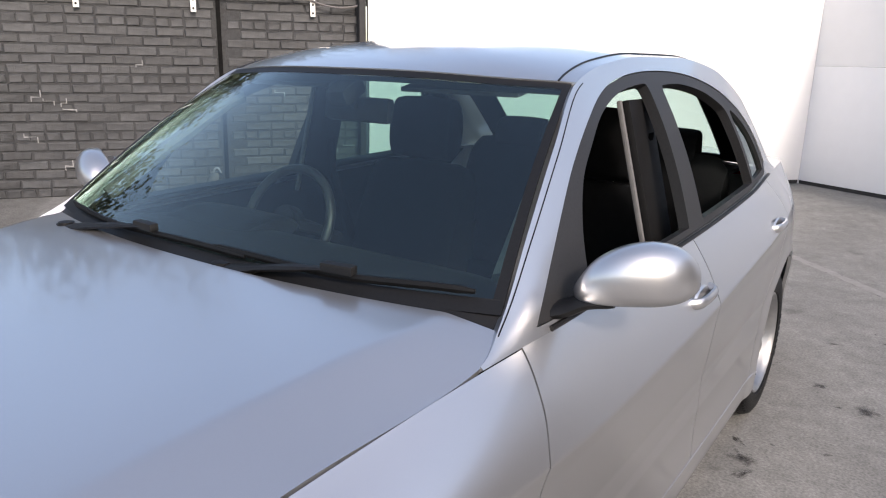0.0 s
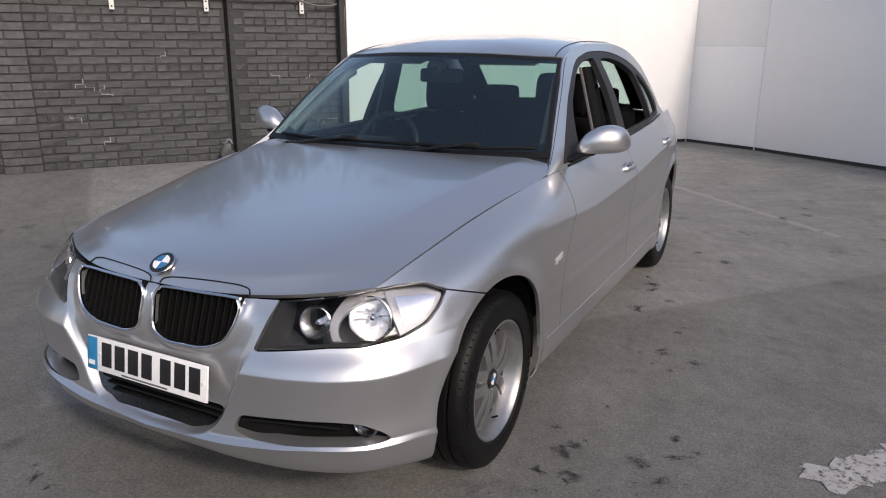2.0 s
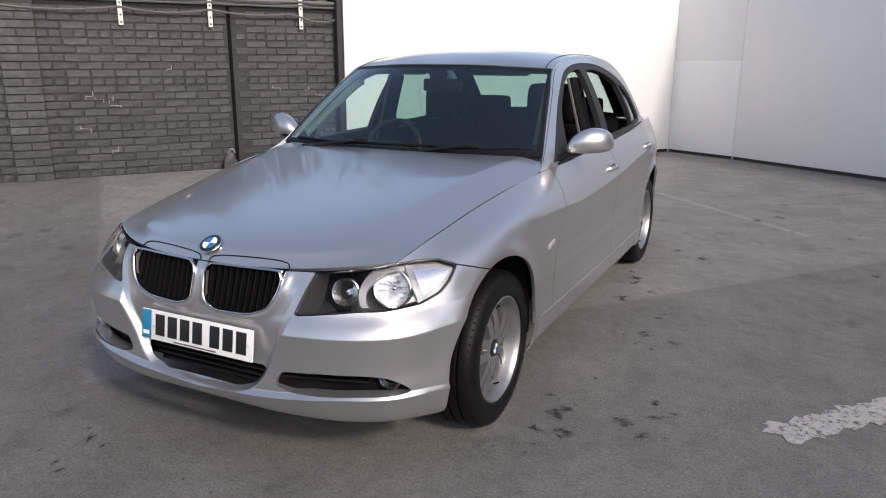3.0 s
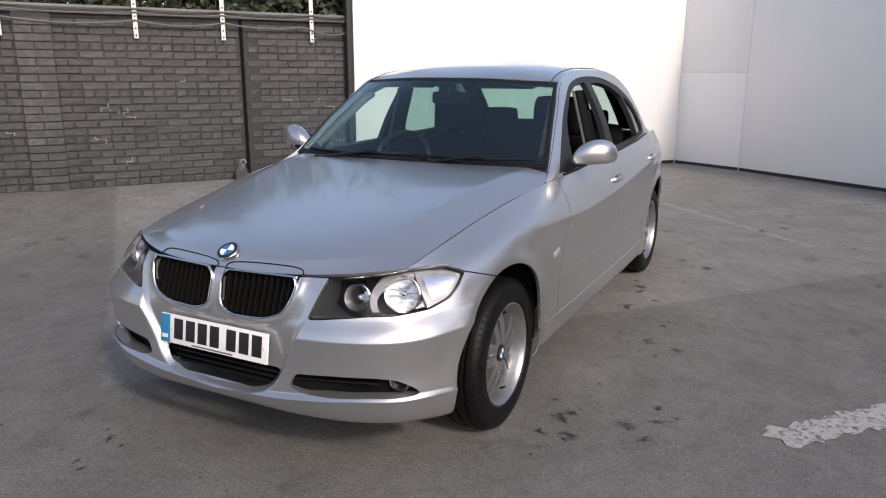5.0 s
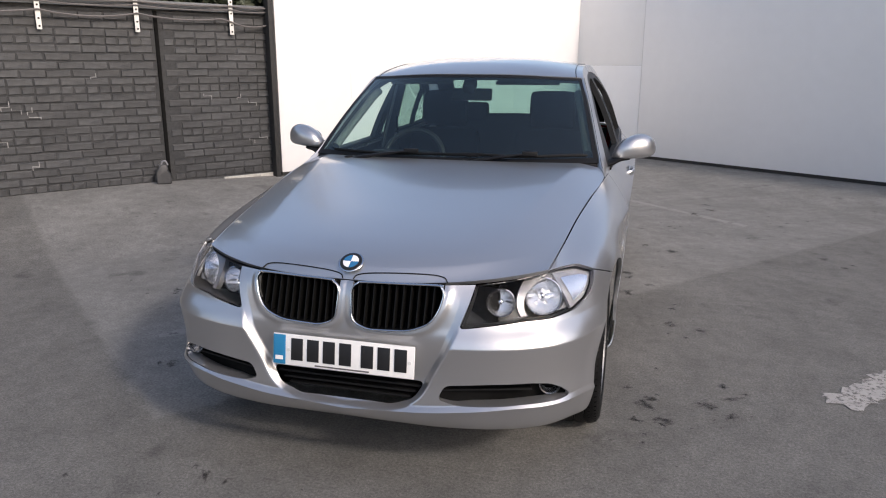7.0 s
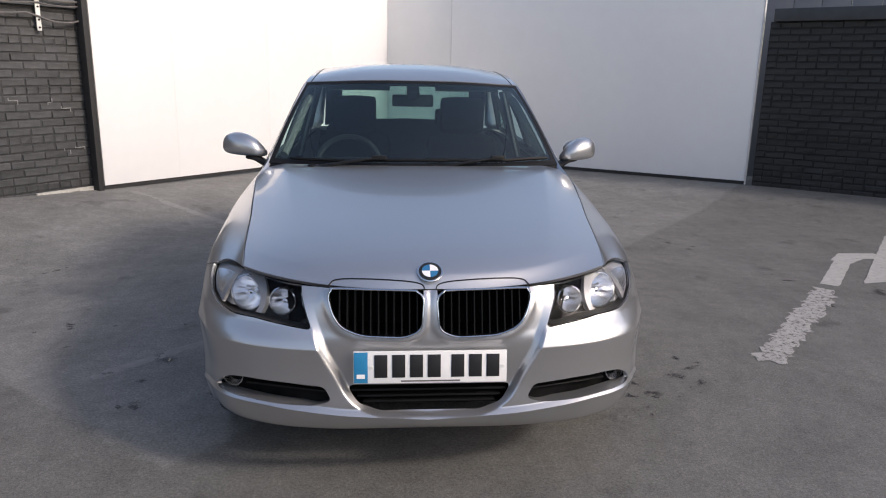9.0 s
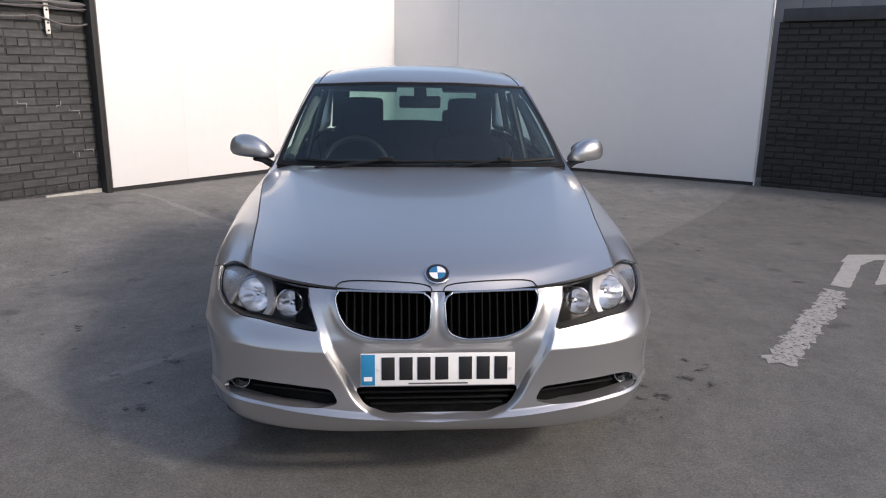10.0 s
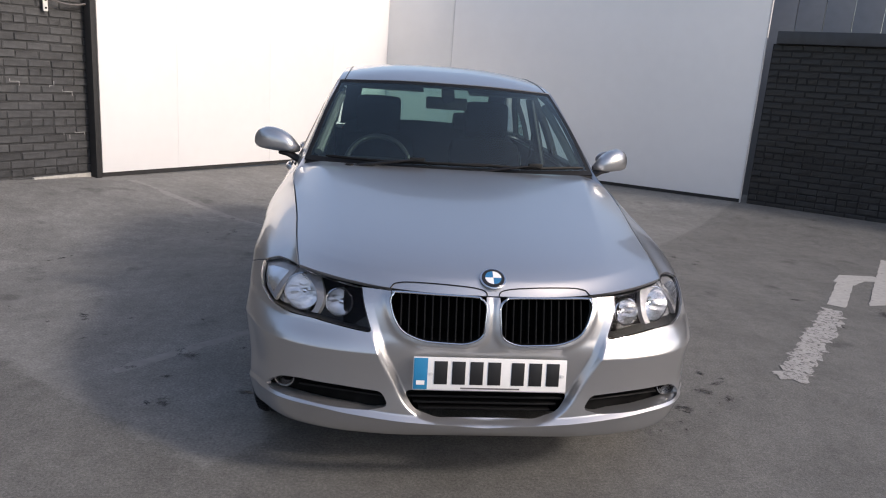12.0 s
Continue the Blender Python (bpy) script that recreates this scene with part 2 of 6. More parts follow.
def part(name, bm, material, parent=None, label="", smooth=True, angle=38):
    """Links a bmesh as one mesh object."""
    me = bpy.data.meshes.new(name)
    bm.to_mesh(me)
    bm.free()
    me.materials.append(material)
    if smooth:
        me.polygons.foreach_set("use_smooth", [True] * len(me.polygons))
        me.set_sharp_from_angle(angle=radians(angle))
    ob = new(name, me)
    ob.parent = parent
    if label:
        tagged(ob, label)
    return ob


def box(size, at=(0, 0, 0), bevel=0.0, turn=None, taper=None):
    """A bmesh block, bevelled; taper scales its top in x and y."""
    bm = bmesh.new()
    bmesh.ops.create_cube(bm, size=1)
    for v in bm.verts:
        k = taper if taper and v.co.z > 0 else (1, 1)
        v.co = Vector((v.co.x * size[0] * k[0], v.co.y * size[1] * k[1], v.co.z * size[2]))
    if bevel:
        bmesh.ops.bevel(bm, geom=bm.edges[:], offset=bevel, segments=2, profile=0.6, affect="EDGES")
    m = Matrix.Translation(at)
    if turn is not None:
        m = m @ turn
    bm.transform(m)
    return bm


def cyl(r, h, at=(0, 0, 0), turn=None, n=24, r2=None, bevel=0.0):
    bm = bmesh.new()
    bmesh.ops.create_cone(bm, cap_ends=True, segments=n, radius1=r, radius2=r if r2 is None else r2, depth=h)
    if bevel:
        bmesh.ops.bevel(bm, geom=[e for e in bm.edges if e.is_boundary or len(e.link_faces) == 2 and abs(e.link_faces[0].normal.dot(e.link_faces[1].normal)) < 0.5], offset=bevel, segments=2, affect="EDGES")
    m = Matrix.Translation(at)
    if turn is not None:
        m = m @ turn
    bm.transform(m)
    return bm


def join(*bms):
    out_bm = bmesh.new()
    for b in bms:
        me = bpy.data.meshes.new("tmp")
        b.to_mesh(me)
        b.free()
        out_bm.from_mesh(me)
        bpy.data.meshes.remove(me)
    return out_bm


def empty(name, m=None, label="", category="", group=""):
    ob = new(name)
    ob.empty_display_size = 0.1
    if m is not None:
        ob.matrix_world = m
    return tagged(ob, label, category, group)


def spline(pts, n, closed=False):
    """n points evenly along a Catmull-Rom curve through pts."""
    p = np.array(pts, float)
    k = len(p)
    if closed:
        q = np.vstack([p[-1], p, p[0], p[1]])
        segs = k
    else:
        q = np.vstack([2 * p[0] - p[1], p, 2 * p[-1] - p[-2]])
        segs = k - 1
    res = []
    for i in range(segs):
        a, b, c, d = q[i:i + 4]
        t = np.linspace(0, 1, 13)[:-1, None]
        res.append(0.5 * (2 * b + (c - a) * t + (2 * a - 5 * b + 4 * c - d) * t ** 2 + (3 * b - a - 3 * c + d) * t ** 3))
    res = np.vstack(res + [p[:1] if closed else p[-1:]])
    s = np.r_[0, np.cumsum(np.linalg.norm(np.diff(res, axis=0), axis=1))]
    at = np.linspace(0, s[-1], n + 1)[:-1] if closed else np.linspace(0, s[-1], n)
    return np.stack([np.interp(at, s, res[:, i]) for i in range(res.shape[1])], 1)


def pchip(xs, ys, x):
    """Smooth curve through (xs, ys) without overshoot."""
    xs, ys, x = np.asarray(xs, float), np.asarray(ys, float), np.asarray(x, float)
    h, d = np.diff(xs), np.diff(ys) / np.diff(xs)
    m = np.zeros(len(xs))
    m[0], m[-1] = d[0], d[-1]
    same = d[:-1] * d[1:] > 0
    w1, w2 = 2 * h[1:] + h[:-1], h[1:] + 2 * h[:-1]
    with np.errstate(divide="ignore", invalid="ignore"):
        hm = (w1 + w2) / (w1 / d[:-1] + w2 / d[1:])
    m[1:-1] = np.where(same, hm, 0)
    i = np.clip(np.searchsorted(xs, x) - 1, 0, len(h) - 1)
    t = np.clip((x - xs[i]) / h[i], 0, 1)
    return (2 * t ** 3 - 3 * t ** 2 + 1) * ys[i] + (t ** 3 - 2 * t ** 2 + t) * h[i] * m[i] + (3 * t ** 2 - 2 * t ** 3) * ys[i + 1] + (t ** 3 - t ** 2) * h[i] * m[i + 1]


def poly_dist(p, poly):
    """Signed distance of 2D points to a closed outline, positive inside."""
    p, poly = np.asarray(p, float), np.asarray(poly, float)
    a, b = poly, np.roll(poly, -1, 0)
    best = np.full(len(p), 1e9)
    inside = np.zeros(len(p), bool)
    for (ax, ay), (bx, by) in zip(a, b):
        dx, dy = bx - ax, by - ay
        t = np.clip(((p[:, 0] - ax) * dx + (p[:, 1] - ay) * dy) / max(dx * dx + dy * dy, 1e-12), 0, 1)
        best = np.minimum(best, np.hypot(p[:, 0] - ax - t * dx, p[:, 1] - ay - t * dy))
        if ay != by:
            cross = ((ay > p[:, 1]) != (by > p[:, 1])) & (p[:, 0] < dx * (p[:, 1] - ay) / dy + ax)
            inside ^= cross
    return np.where(inside, best, -best)


class Sheet:
    """A surface with a 2D coordinate at each vertex, cut by signed fields."""

    def __init__(self, verts, uv, faces):
        self.v, self.uv, self.f = np.asarray(verts, float), np.asarray(uv, float), [tuple(f) for f in faces]

    @classmethod
    def grid(cls, fn, us, vs):
        us, vs = np.asarray(us, float), np.asarray(vs, float)
        U, V = np.meshgrid(us, vs, indexing="ij")
        pts = fn(U.ravel(), V.ravel())
        nv = len(vs)
        faces = [(i * nv + j, (i + 1) * nv + j, (i + 1) * nv + j + 1, i * nv + j + 1) for i in range(len(us) - 1) for j in range(nv - 1)]
        return cls(pts, np.stack([U.ravel(), V.ravel()], 1), faces)

    def keep(self, field):
        """Keeps what lies where field(points, uv) is positive."""
        d = field(self.v, self.uv)
        d = np.where(np.abs(d) < 1e-6, 1e-6, d)
        verts, uvs, faces, made = list(self.v), list(self.uv), [], {}

        def cross(i, j):
            key = (min(i, j), max(i, j))
            if key not in made:
                lo, hi = (i, j) if d[i] > 0 else (j, i)
                t0, t1, d0, d1 = 0.0, 1.0, d[lo], d[hi]
                for _ in range(6):
                    t = t0 + (t1 - t0) * (d0 / (d0 - d1))
                    p, q = self.v[lo] + t * (self.v[hi] - self.v[lo]), self.uv[lo] + t * (self.uv[hi] - self.uv[lo])
                    dm = field(p[None], q[None])[0]
                    if abs(dm) < 1e-5:
                        break
                    if dm > 0:
                        t0, d0 = t, dm
                    else:
                        t1, d1 = t, dm
                made[key] = len(verts)
                verts.append(p), uvs.append(q)
            return made[key]

        for f in self.f:
            inn = [d[i] > 0 for i in f]
            if all(inn):
                faces.append(f)
            elif any(inn):
                res = []
                for k in range(len(f)):
                    i, j = f[k], f[(k + 1) % len(f)]
                    if d[i] > 0:
                        res.append(i)
                    if (d[i] > 0) != (d[j] > 0):
                        res.append(cross(i, j))
                if len(res) > 2:
                    faces.append(tuple(res))
        used = sorted({i for f in faces for i in f})
        back = {i: n for n, i in enumerate(used)}
        return Sheet([verts[i] for i in used], [uvs[i] for i in used], [tuple(back[i] for i in f) for f in faces]) if used else Sheet(np.zeros((0, 3)), np.zeros((0, 2)), [])

    def normals(self):
        n = np.zeros_like(self.v)
        for f in self.f:
            p = self.v[list(f)]
            k = np.zeros(3)
            for i in range(1, len(f) - 1):
                k += np.cross(p[i] - p[0], p[i + 1] - p[0])
            for i in f:
                n[i] += k
        return n / np.maximum(np.linalg.norm(n, axis=1), 1e-12)[:, None]

    def moved(self, dist):
        return Sheet(self.v + self.normals() * dist, self.uv, self.f)

    def mirrored(self):
        return Sheet(self.v * (-1, 1, 1), self.uv, [f[::-1] for f in self.f])

    def border(self):
        edges = {}
        for f in self.f:
            for k in range(len(f)):
                i, j = f[k], f[(k + 1) % len(f)]
                edges[(i, j)] = edges.get((i, j), 0) + 1
        return [(i, j) for (i, j) in edges if (j, i) not in edges]

    def panel(self, name, material, parent, depth=0.012, label="", solid=False, angle=38, lip=0.0015):
        """A mesh with its border turned inwards (or closed behind, if solid) and a small rounded edge."""
        n = self.normals()
        verts, faces = list(self.v), list(self.f)
        m = len(verts)
        if solid:
            verts += list(self.v - n * depth)
            faces += [tuple(i + m for i in f[::-1]) for f in self.f]
            faces += [(j, i, i + m, j + m) for i, j in self.border()]
        elif depth:
            rim = sorted({i for e in self.border() for i in e})
            at = {i: m + k for k, i in enumerate(rim)}
            verts += [self.v[i] - n[i] * depth for i in rim]
            faces += [(j, i, at[i], at[j]) for i, j in self.border()]
        return piece(name, verts, faces, material, parent, label, True, angle)


def tube(points, radius, sides=8, closed=False, flat=None):
    """Verts and faces of a tube along points; radius may be a list, flat a scale (a, b) of the section."""
    p = np.asarray(points, float)
    n = len(p)
    r = np.broadcast_to(np.asarray(radius, float), (n,))
    tan = np.roll(p, -1, 0) - np.roll(p, 1, 0) if closed else np.gradient(p, axis=0)
    tan /= np.maximum(np.linalg.norm(tan, axis=1), 1e-12)[:, None]
    ref = np.eye(3)[2 if abs(tan[:, 2]).max() < 0.95 else int(np.argmin(abs(tan).max(0)))]
    verts, faces = [], []
    fa, fb = flat or (1, 1)
    for i in range(n):
        a = np.cross(tan[i], ref)
        a /= max(np.linalg.norm(a), 1e-9)
        b = np.cross(a, tan[i])
        for k in range(sides):
            w = 2 * math.pi * k / sides
            verts.append(p[i] + r[i] * (fa * math.cos(w) * a + fb * math.sin(w) * b))
    for i in range(n if closed else n - 1):
        for k in range(sides):
            k2, i2 = (k + 1) % sides, (i + 1) % n
            faces.append((i * sides + k, i * sides + k2, i2 * sides + k2, i2 * sides + k))
    if not closed:
        faces += [tuple(range(sides))[::-1], tuple((n - 1) * sides + k for k in range(sides))]
    return verts, faces


def lathe(profile, n=48):
    """Verts and faces of a body turned about the x axis; profile: rows of (x, radius)."""
    verts, faces = [], []
    k = len(profile)
    for i in range(n):
        w = 2 * math.pi * i / n
        verts += [(x, r * math.cos(w), r * math.sin(w)) for x, r in profile]
    for i in range(n):
        for j in range(k - 1):
            a, b = i * k + j, ((i + 1) % n) * k + j
            faces.append((a, a + 1, b + 1, b))
    return verts, faces


def placed(verts, m):
    return [m @ Vector(v) for v in verts]

# ---- the yard ----
BP, BD = (-3.215, 4.884), (0.572, 0.82)     # foot of the brick wall: its end at the boards, and its direction
EP, ED = (4.53, 5.88), (0.77, -0.638)        # foot of the black wall: its end at the boards, and its direction


def ground_z(x, y):
    """The asphalt lies level but for a gentle rise towards the walls."""
    s = (x - BP[0]) * BD[0] + (y - BP[1]) * BD[1]
    d = (x - BP[0]) * BD[1] - (y - BP[1]) * BD[0]
    k = min(max(1 - d / 2.2, 0), 1)
    e = min(max(1 + ((y - EP[1]) * ED[0] - (x - EP[0]) * ED[1]) / 1.8, 0), 1)
    s_e = (x - EP[0]) * ED[0] + (y - EP[1]) * ED[1]
    return float(np.interp(s, (-1.5, 0, 5.2), (0.24, 0.18, 0.015)) * k * k * (3 - 2 * k) + np.interp(s_e, (-5.0, 0), (0.03, 0.105)) * e * e * (3 - 2 * e))


gx = [-600, -60, -20, *np.arange(-12, 6.01, 0.25), 20, 60, 600]
gy = [-600, -60, -20, *np.arange(-6, 12.01, 0.25), 20, 60, 600]
ground = piece("ground", [(x, y, ground_z(x, y)) for x in gx for y in gy],
               [(i * len(gy) + j, (i + 1) * len(gy) + j, (i + 1) * len(gy) + j + 1, i * len(gy) + j + 1) for i in range(len(gx) - 1) for j in range(len(gy) - 1)], asphalt)
tagged(ground, "worn grey asphalt yard with a smoother painted bay", "ground", kind="structure")


def along(p, d, s, off=0.0, z=0.0):
    """A place s metres along the line from p in the direction d, off metres to its right."""
    d = Vector((d[0], d[1], 0)).normalized()
    return Vector((p[0], p[1], z)) + d * s + Vector((d.y, -d.x, 0)) * off


def wall_pose(p, d):
    return Matrix.Translation((p[0], p[1], 0)) @ Matrix.Rotation(math.atan2(d[1], d[0]), 4, "Z")


# white display boards: three panels standing on a black skirting
BOARD_H = 3.05
L0, C0, C1, R1 = (-3.14, 4.812), (-0.139, 9.442), (0.873, 8.924), (4.468, 5.922)


def board(name, a, b, joints, label, cross=()):
    """Boards from a to b; joints: where one sheet ends and the next begins."""
    d = (b[0] - a[0], b[1] - a[1])
    length = math.hypot(*d)
    root = empty(name, wall_pose(a, d), label, "partition wall")
    cuts = [0, *joints, length]
    z_a, z_b = ground_z(*a), ground_z(*b)

    def on_ground(bm):
        """Cuts the foot of a piece to the slope of the ground."""
        for v in bm.verts:
            if v.co.z < 0.2:
                v.co.z += z_a + (z_b - z_a) * v.co.x / length
        return bm

    for x0, x1 in zip(cuts, cuts[1:]):
        levels = [0.045, *cross, BOARD_H]
        for z0, z1 in zip(levels, levels[1:]):
            part("panel", on_ground(box((x1 - x0 - (0.0015 if len(joints) > 1 else 0.004), 0.05, z1 - z0 - 0.003), ((x0 + x1) / 2, 0.025, (z0 + z1) / 2), 0.0015)), board_white, root)
    part("skirting", on_ground(box((length, 0.036, 0.042), (length / 2, 0.030, 0.022))), black_board, root, "black skirting strip")
    part("end_strip", box((0.012, 0.06, BOARD_H - 0.05), (length + 0.008, 0.025, BOARD_H / 2 + 0.02), 0.002), board_edge, root)
    for x in np.arange(0.4, length, 1.2):
        part("stud", box((0.05, 0.09, BOARD_H - 0.1), (x, 0.098, BOARD_H / 2), 0.004), old_wood, root)
    return root


board("display_wall", L0, C0, (1.02, 2.6, 4.0), "tall white sunlit display boards on a black skirting")
board("display_wall", C0, C1, (), "narrow white display board with a cross joint", (1.46,))
board("display_wall", C1, R1, (), "tall white display board standing in shade")

# road paint


def flat_mark(name, outline, material, label, z=0.004, ragged=0.0, seed=1):
    pts = []
    q = random.Random(seed)
    for (a, b) in zip(outline, outline[1:] + outline[:1]):
        n = max(1, int(math.dist(a, b) / 0.035)) if ragged else 1
        for k in range(n):
            t = k / n
            x, y = a[0] + (b[0] - a[0]) * t + q.uniform(-ragged, ragged), a[1] + (b[1] - a[1]) * t + q.uniform(-ragged, ragged)
            pts.append((x, y, ground_z(x, y) + z))
    ob = piece(name, pts, [tuple(range(len(pts)))], material, smooth=False)
    return tagged(ob, label, "road marking", kind="structure")


def strip(a, b, w):
    d = Vector((b[0] - a[0], b[1] - a[1])).normalized()
    n = Vector((-d.y, d.x)) * w / 2
    return [(a[0] + n.x, a[1] + n.y), (a[0] - n.x, a[1] - n.y), (b[0] - n.x, b[1] - n.y), (b[0] + n.x, b[1] + n.y)]


flat_mark("road_marking", strip((1.87, 0.40), (2.99, 1.68), 0.155), road_white, "worn white line flaking off the asphalt", ragged=0.028, seed=2)
flat_mark("road_marking", strip((3.069, 1.776), (3.588, 2.43), 0.125), road_solid, "white painted line", ragged=0.004, seed=3)
flat_mark("road_marking", [(3.513, 2.476), (3.624, 2.365), (3.82, 2.509), (4.049, 2.528), (4.037, 2.694), (3.722, 2.703)], road_solid, "white painted bend of the arrow", z=0.0045, ragged=0.003, seed=4)
flat_mark("road_marking", [(4.613, 3.366), (3.348, 1.802), (5.211, 2.179)], road_solid, "white painted arrow head", ragged=0.005, seed=5)
for i_m, (a, b, w) in enumerate((((-2.86, 4.80), (-0.918, 3.283), 0.09), ((0.381, 5.802), (1.952, 4.215), 0.08), ((-1.578, 0.326), (-0.709, 1.238), 0.07))):
    flat_mark("road_marking", strip(a, b, w), road_faint, "faded grey bay line", z=0.0016, ragged=0.008, seed=20 + i_m)

RP, RD = EP, ED
# grey clad building past the black wall
clad = empty("clad_building", wall_pose(along(RP, RD, -0.25, -0.9)[:2], RD), "grey ribbed metal clad building behind the black wall", "building")
for i_c in range(22):
    part("cladding_sheet", box((0.33, 0.06, 4.2), (0.17 + i_c * 0.335, 0.03, 2.1), 0.012), cladding, clad)
part("roof", box((7.6, 5.0, 0.12), (3.7, 2.5, 4.27), 0.01), coping_dark, clad)

# plain unseen walls, added to close the yard behind and beside the camera
# their white is chosen to brighten the car's front
for name, a, b, h in (("wall_south_west", (-8.37, -2.50), (-4.5, -9.4), 1.9), ("wall_south", (-4.5, -9.4), (6.5, -9.8), 1.9), ("wall_south_east", (6.5, -9.8), (11.5, -4.0), 1.9), ("wall_far_east", (11.5, -4.0), (9.95, 1.40), 2.1)):
    d = (b[0] - a[0], b[1] - a[1])
    n = math.hypot(*d)
    w = tagged(new(name), "plain white wall added out of view to reflect light", "wall", kind="structure")
    w.matrix_world = wall_pose(a, d)
    part("wall_face", box((n + 0.1, 0.22, h), (n / 2, -0.11, h / 2), 0.01), bounce_wall, w)
    part("coping", box((n + 0.14, 0.30, 0.08), (n / 2, -0.11, h + 0.041), 0.01), coping_grey, w)


# ---- the car: front axle at y = 0, nose towards -y, left side at +x ----
car = empty("car", None, "silver four-door saloon car with dark tinted glass, parked in the bay", "car")
# plan outline of the lower body, from the nose round the side to the tail
PLAN = [(0, -0.755), (0.26, -0.752), (0.45, -0.729), (0.60, -0.681), (0.715, -0.608), (0.795, -0.49), (0.838, -0.355), (0.864, -0.15), (0.882, 0.15), (0.889, 0.55),
        (0.894, 1.0), (0.898, 1.7), (0.896, 2.3), (0.876, 2.8), (0.822, 3.2), (0.770, 3.43), (0.69, 3.60), (0.53, 3.685), (0.28, 3.725), (0, 3.735)]
# upper edge of the lower body: hood edge, window line, boot edge
TOP = [(0, -0.690, 0.748), (0.26, -0.680, 0.752), (0.43, -0.640, 0.751), (0.565, -0.564, 0.759), (0.662, -0.484, 0.778), (0.682, -0.35, 0.808), (0.697, -0.21, 0.835), (0.714, -0.03, 0.867), (0.746, 0.22, 0.908), (0.789, 0.60, 0.950),
       (0.808, 1.04, 0.960), (0.814, 1.72, 0.976), (0.802, 2.32, 0.994), (0.762, 2.8, 1.010), (0.725, 3.15, 1.01), (0.69, 3.42, 1.01), (0.60, 3.58, 1.0), (0.45, 3.66, 0.99), (0.25, 3.69, 0.985), (0, 3.70, 0.985)]
# rails under the upper edge: station keys, inset from the outline (or share of the way to the upper edge), height
RAILS = [
    ("in", (0, 4, 6, 8, 13, 16, 19), (0.090, 0.085, 0.070, 0.075, 0.075, 0.09, 0.09), (0.230, 0.220, 0.200, 0.19, 0.19, 0.24, 0.25)),
    ("in", (0, 4, 6, 8, 13, 16, 19), (0.022, 0.022, 0.020, 0.028, 0.028, 0.03, 0.03), (0.265, 0.260, 0.242, 0.225, 0.225, 0.28, 0.29)),
    ("in", (0, 1, 2, 3, 4, 6, 8, 13, 16, 19), (-0.004, -0.004, -0.004, -0.004, -0.004, 0.000, 0.014, 0.014, 0.0, 0.0), (0.312, 0.327, 0.342, 0.352, 0.350, 0.335, 0.31, 0.31, 0.37, 0.38)),
    ("in", (0, 4, 6, 8, 13, 16, 19), (0.002, 0.000, 0.002, 0.014, 0.012, 0.0, 0.0), (0.43, 0.43, 0.44, 0.45, 0.45, 0.50, 0.50)),
    ("to", (0, 4, 6, 8, 13, 16, 19), (0.04, 0.0, 0.0, 0.0, 0.0, 0.0, 0.0), (0.558, 0.561, 0.572, 0.60, 0.61, 0.62, 0.62)),
    ("to", (0, 3, 4, 5, 6, 8, 10, 13, 16, 19), (0.22, 0.24, 0.22, 0.15, 0.05, 0.0, 0.0, 0.0, 0.1, 0.2), (0.62, 0.622, 0.627, 0.64, 0.66, 0.72, 0.755, 0.77, 0.74, 0.74)),
    ("to", (0, 3, 4, 5, 6, 8, 10, 13, 16, 19), (0.60, 0.55, 0.52, 0.42, 0.30, 0.20, 0.10, 0.14, 0.4, 0.6), (0.70, 0.70, 0.705, 0.725, 0.755, 0.82, 0.855, 0.88, 0.88, 0.88)),
]
NS = len(PLAN)
idx = np.arange(NS)
sym = np.r_[-idx[:0:-1], idx]


def both(vals, odd=False):
    vals = np.asarray(vals, float)
    return np.r_[(-1 if odd else 1) * vals[:0:-1], vals]


def rail_points(s):
    """The eight rails at the stations s: an array (n, 8, 3)."""
    s = np.asarray(s, float)
    px, py = pchip(sym, both([p[0] for p in PLAN], True), s), pchip(sym, both([p[1] for p in PLAN]), s)
    e = 0.02
    dx = pchip(sym, both([p[0] for p in PLAN], True), s + e) - pchip(sym, both([p[0] for p in PLAN], True), s - e)
    dy = pchip(sym, both([p[1] for p in PLAN]), s + e) - pchip(sym, both([p[1] for p in PLAN]), s - e)
    ln = np.hypot(dx, dy)
    nx, ny = dy / ln, -dx / ln
    top = np.stack([pchip(sym, both([p[i] for p in TOP], i == 0), s) for i in range(3)], 1)
    res = []
    a = np.abs(s)
    for kind, keys, amount, height in RAILS:
        k, z = pchip(keys, amount, a), pchip(keys, height, a)
        if kind == "in":
            res.append(np.stack([px - nx * k, py - ny * k, z], 1))
        else:
            res.append(np.stack([px + k * (top[:, 0] - px), py + k * (top[:, 1] - py), z], 1))
    res.append(top)
    return np.stack(res, 1)


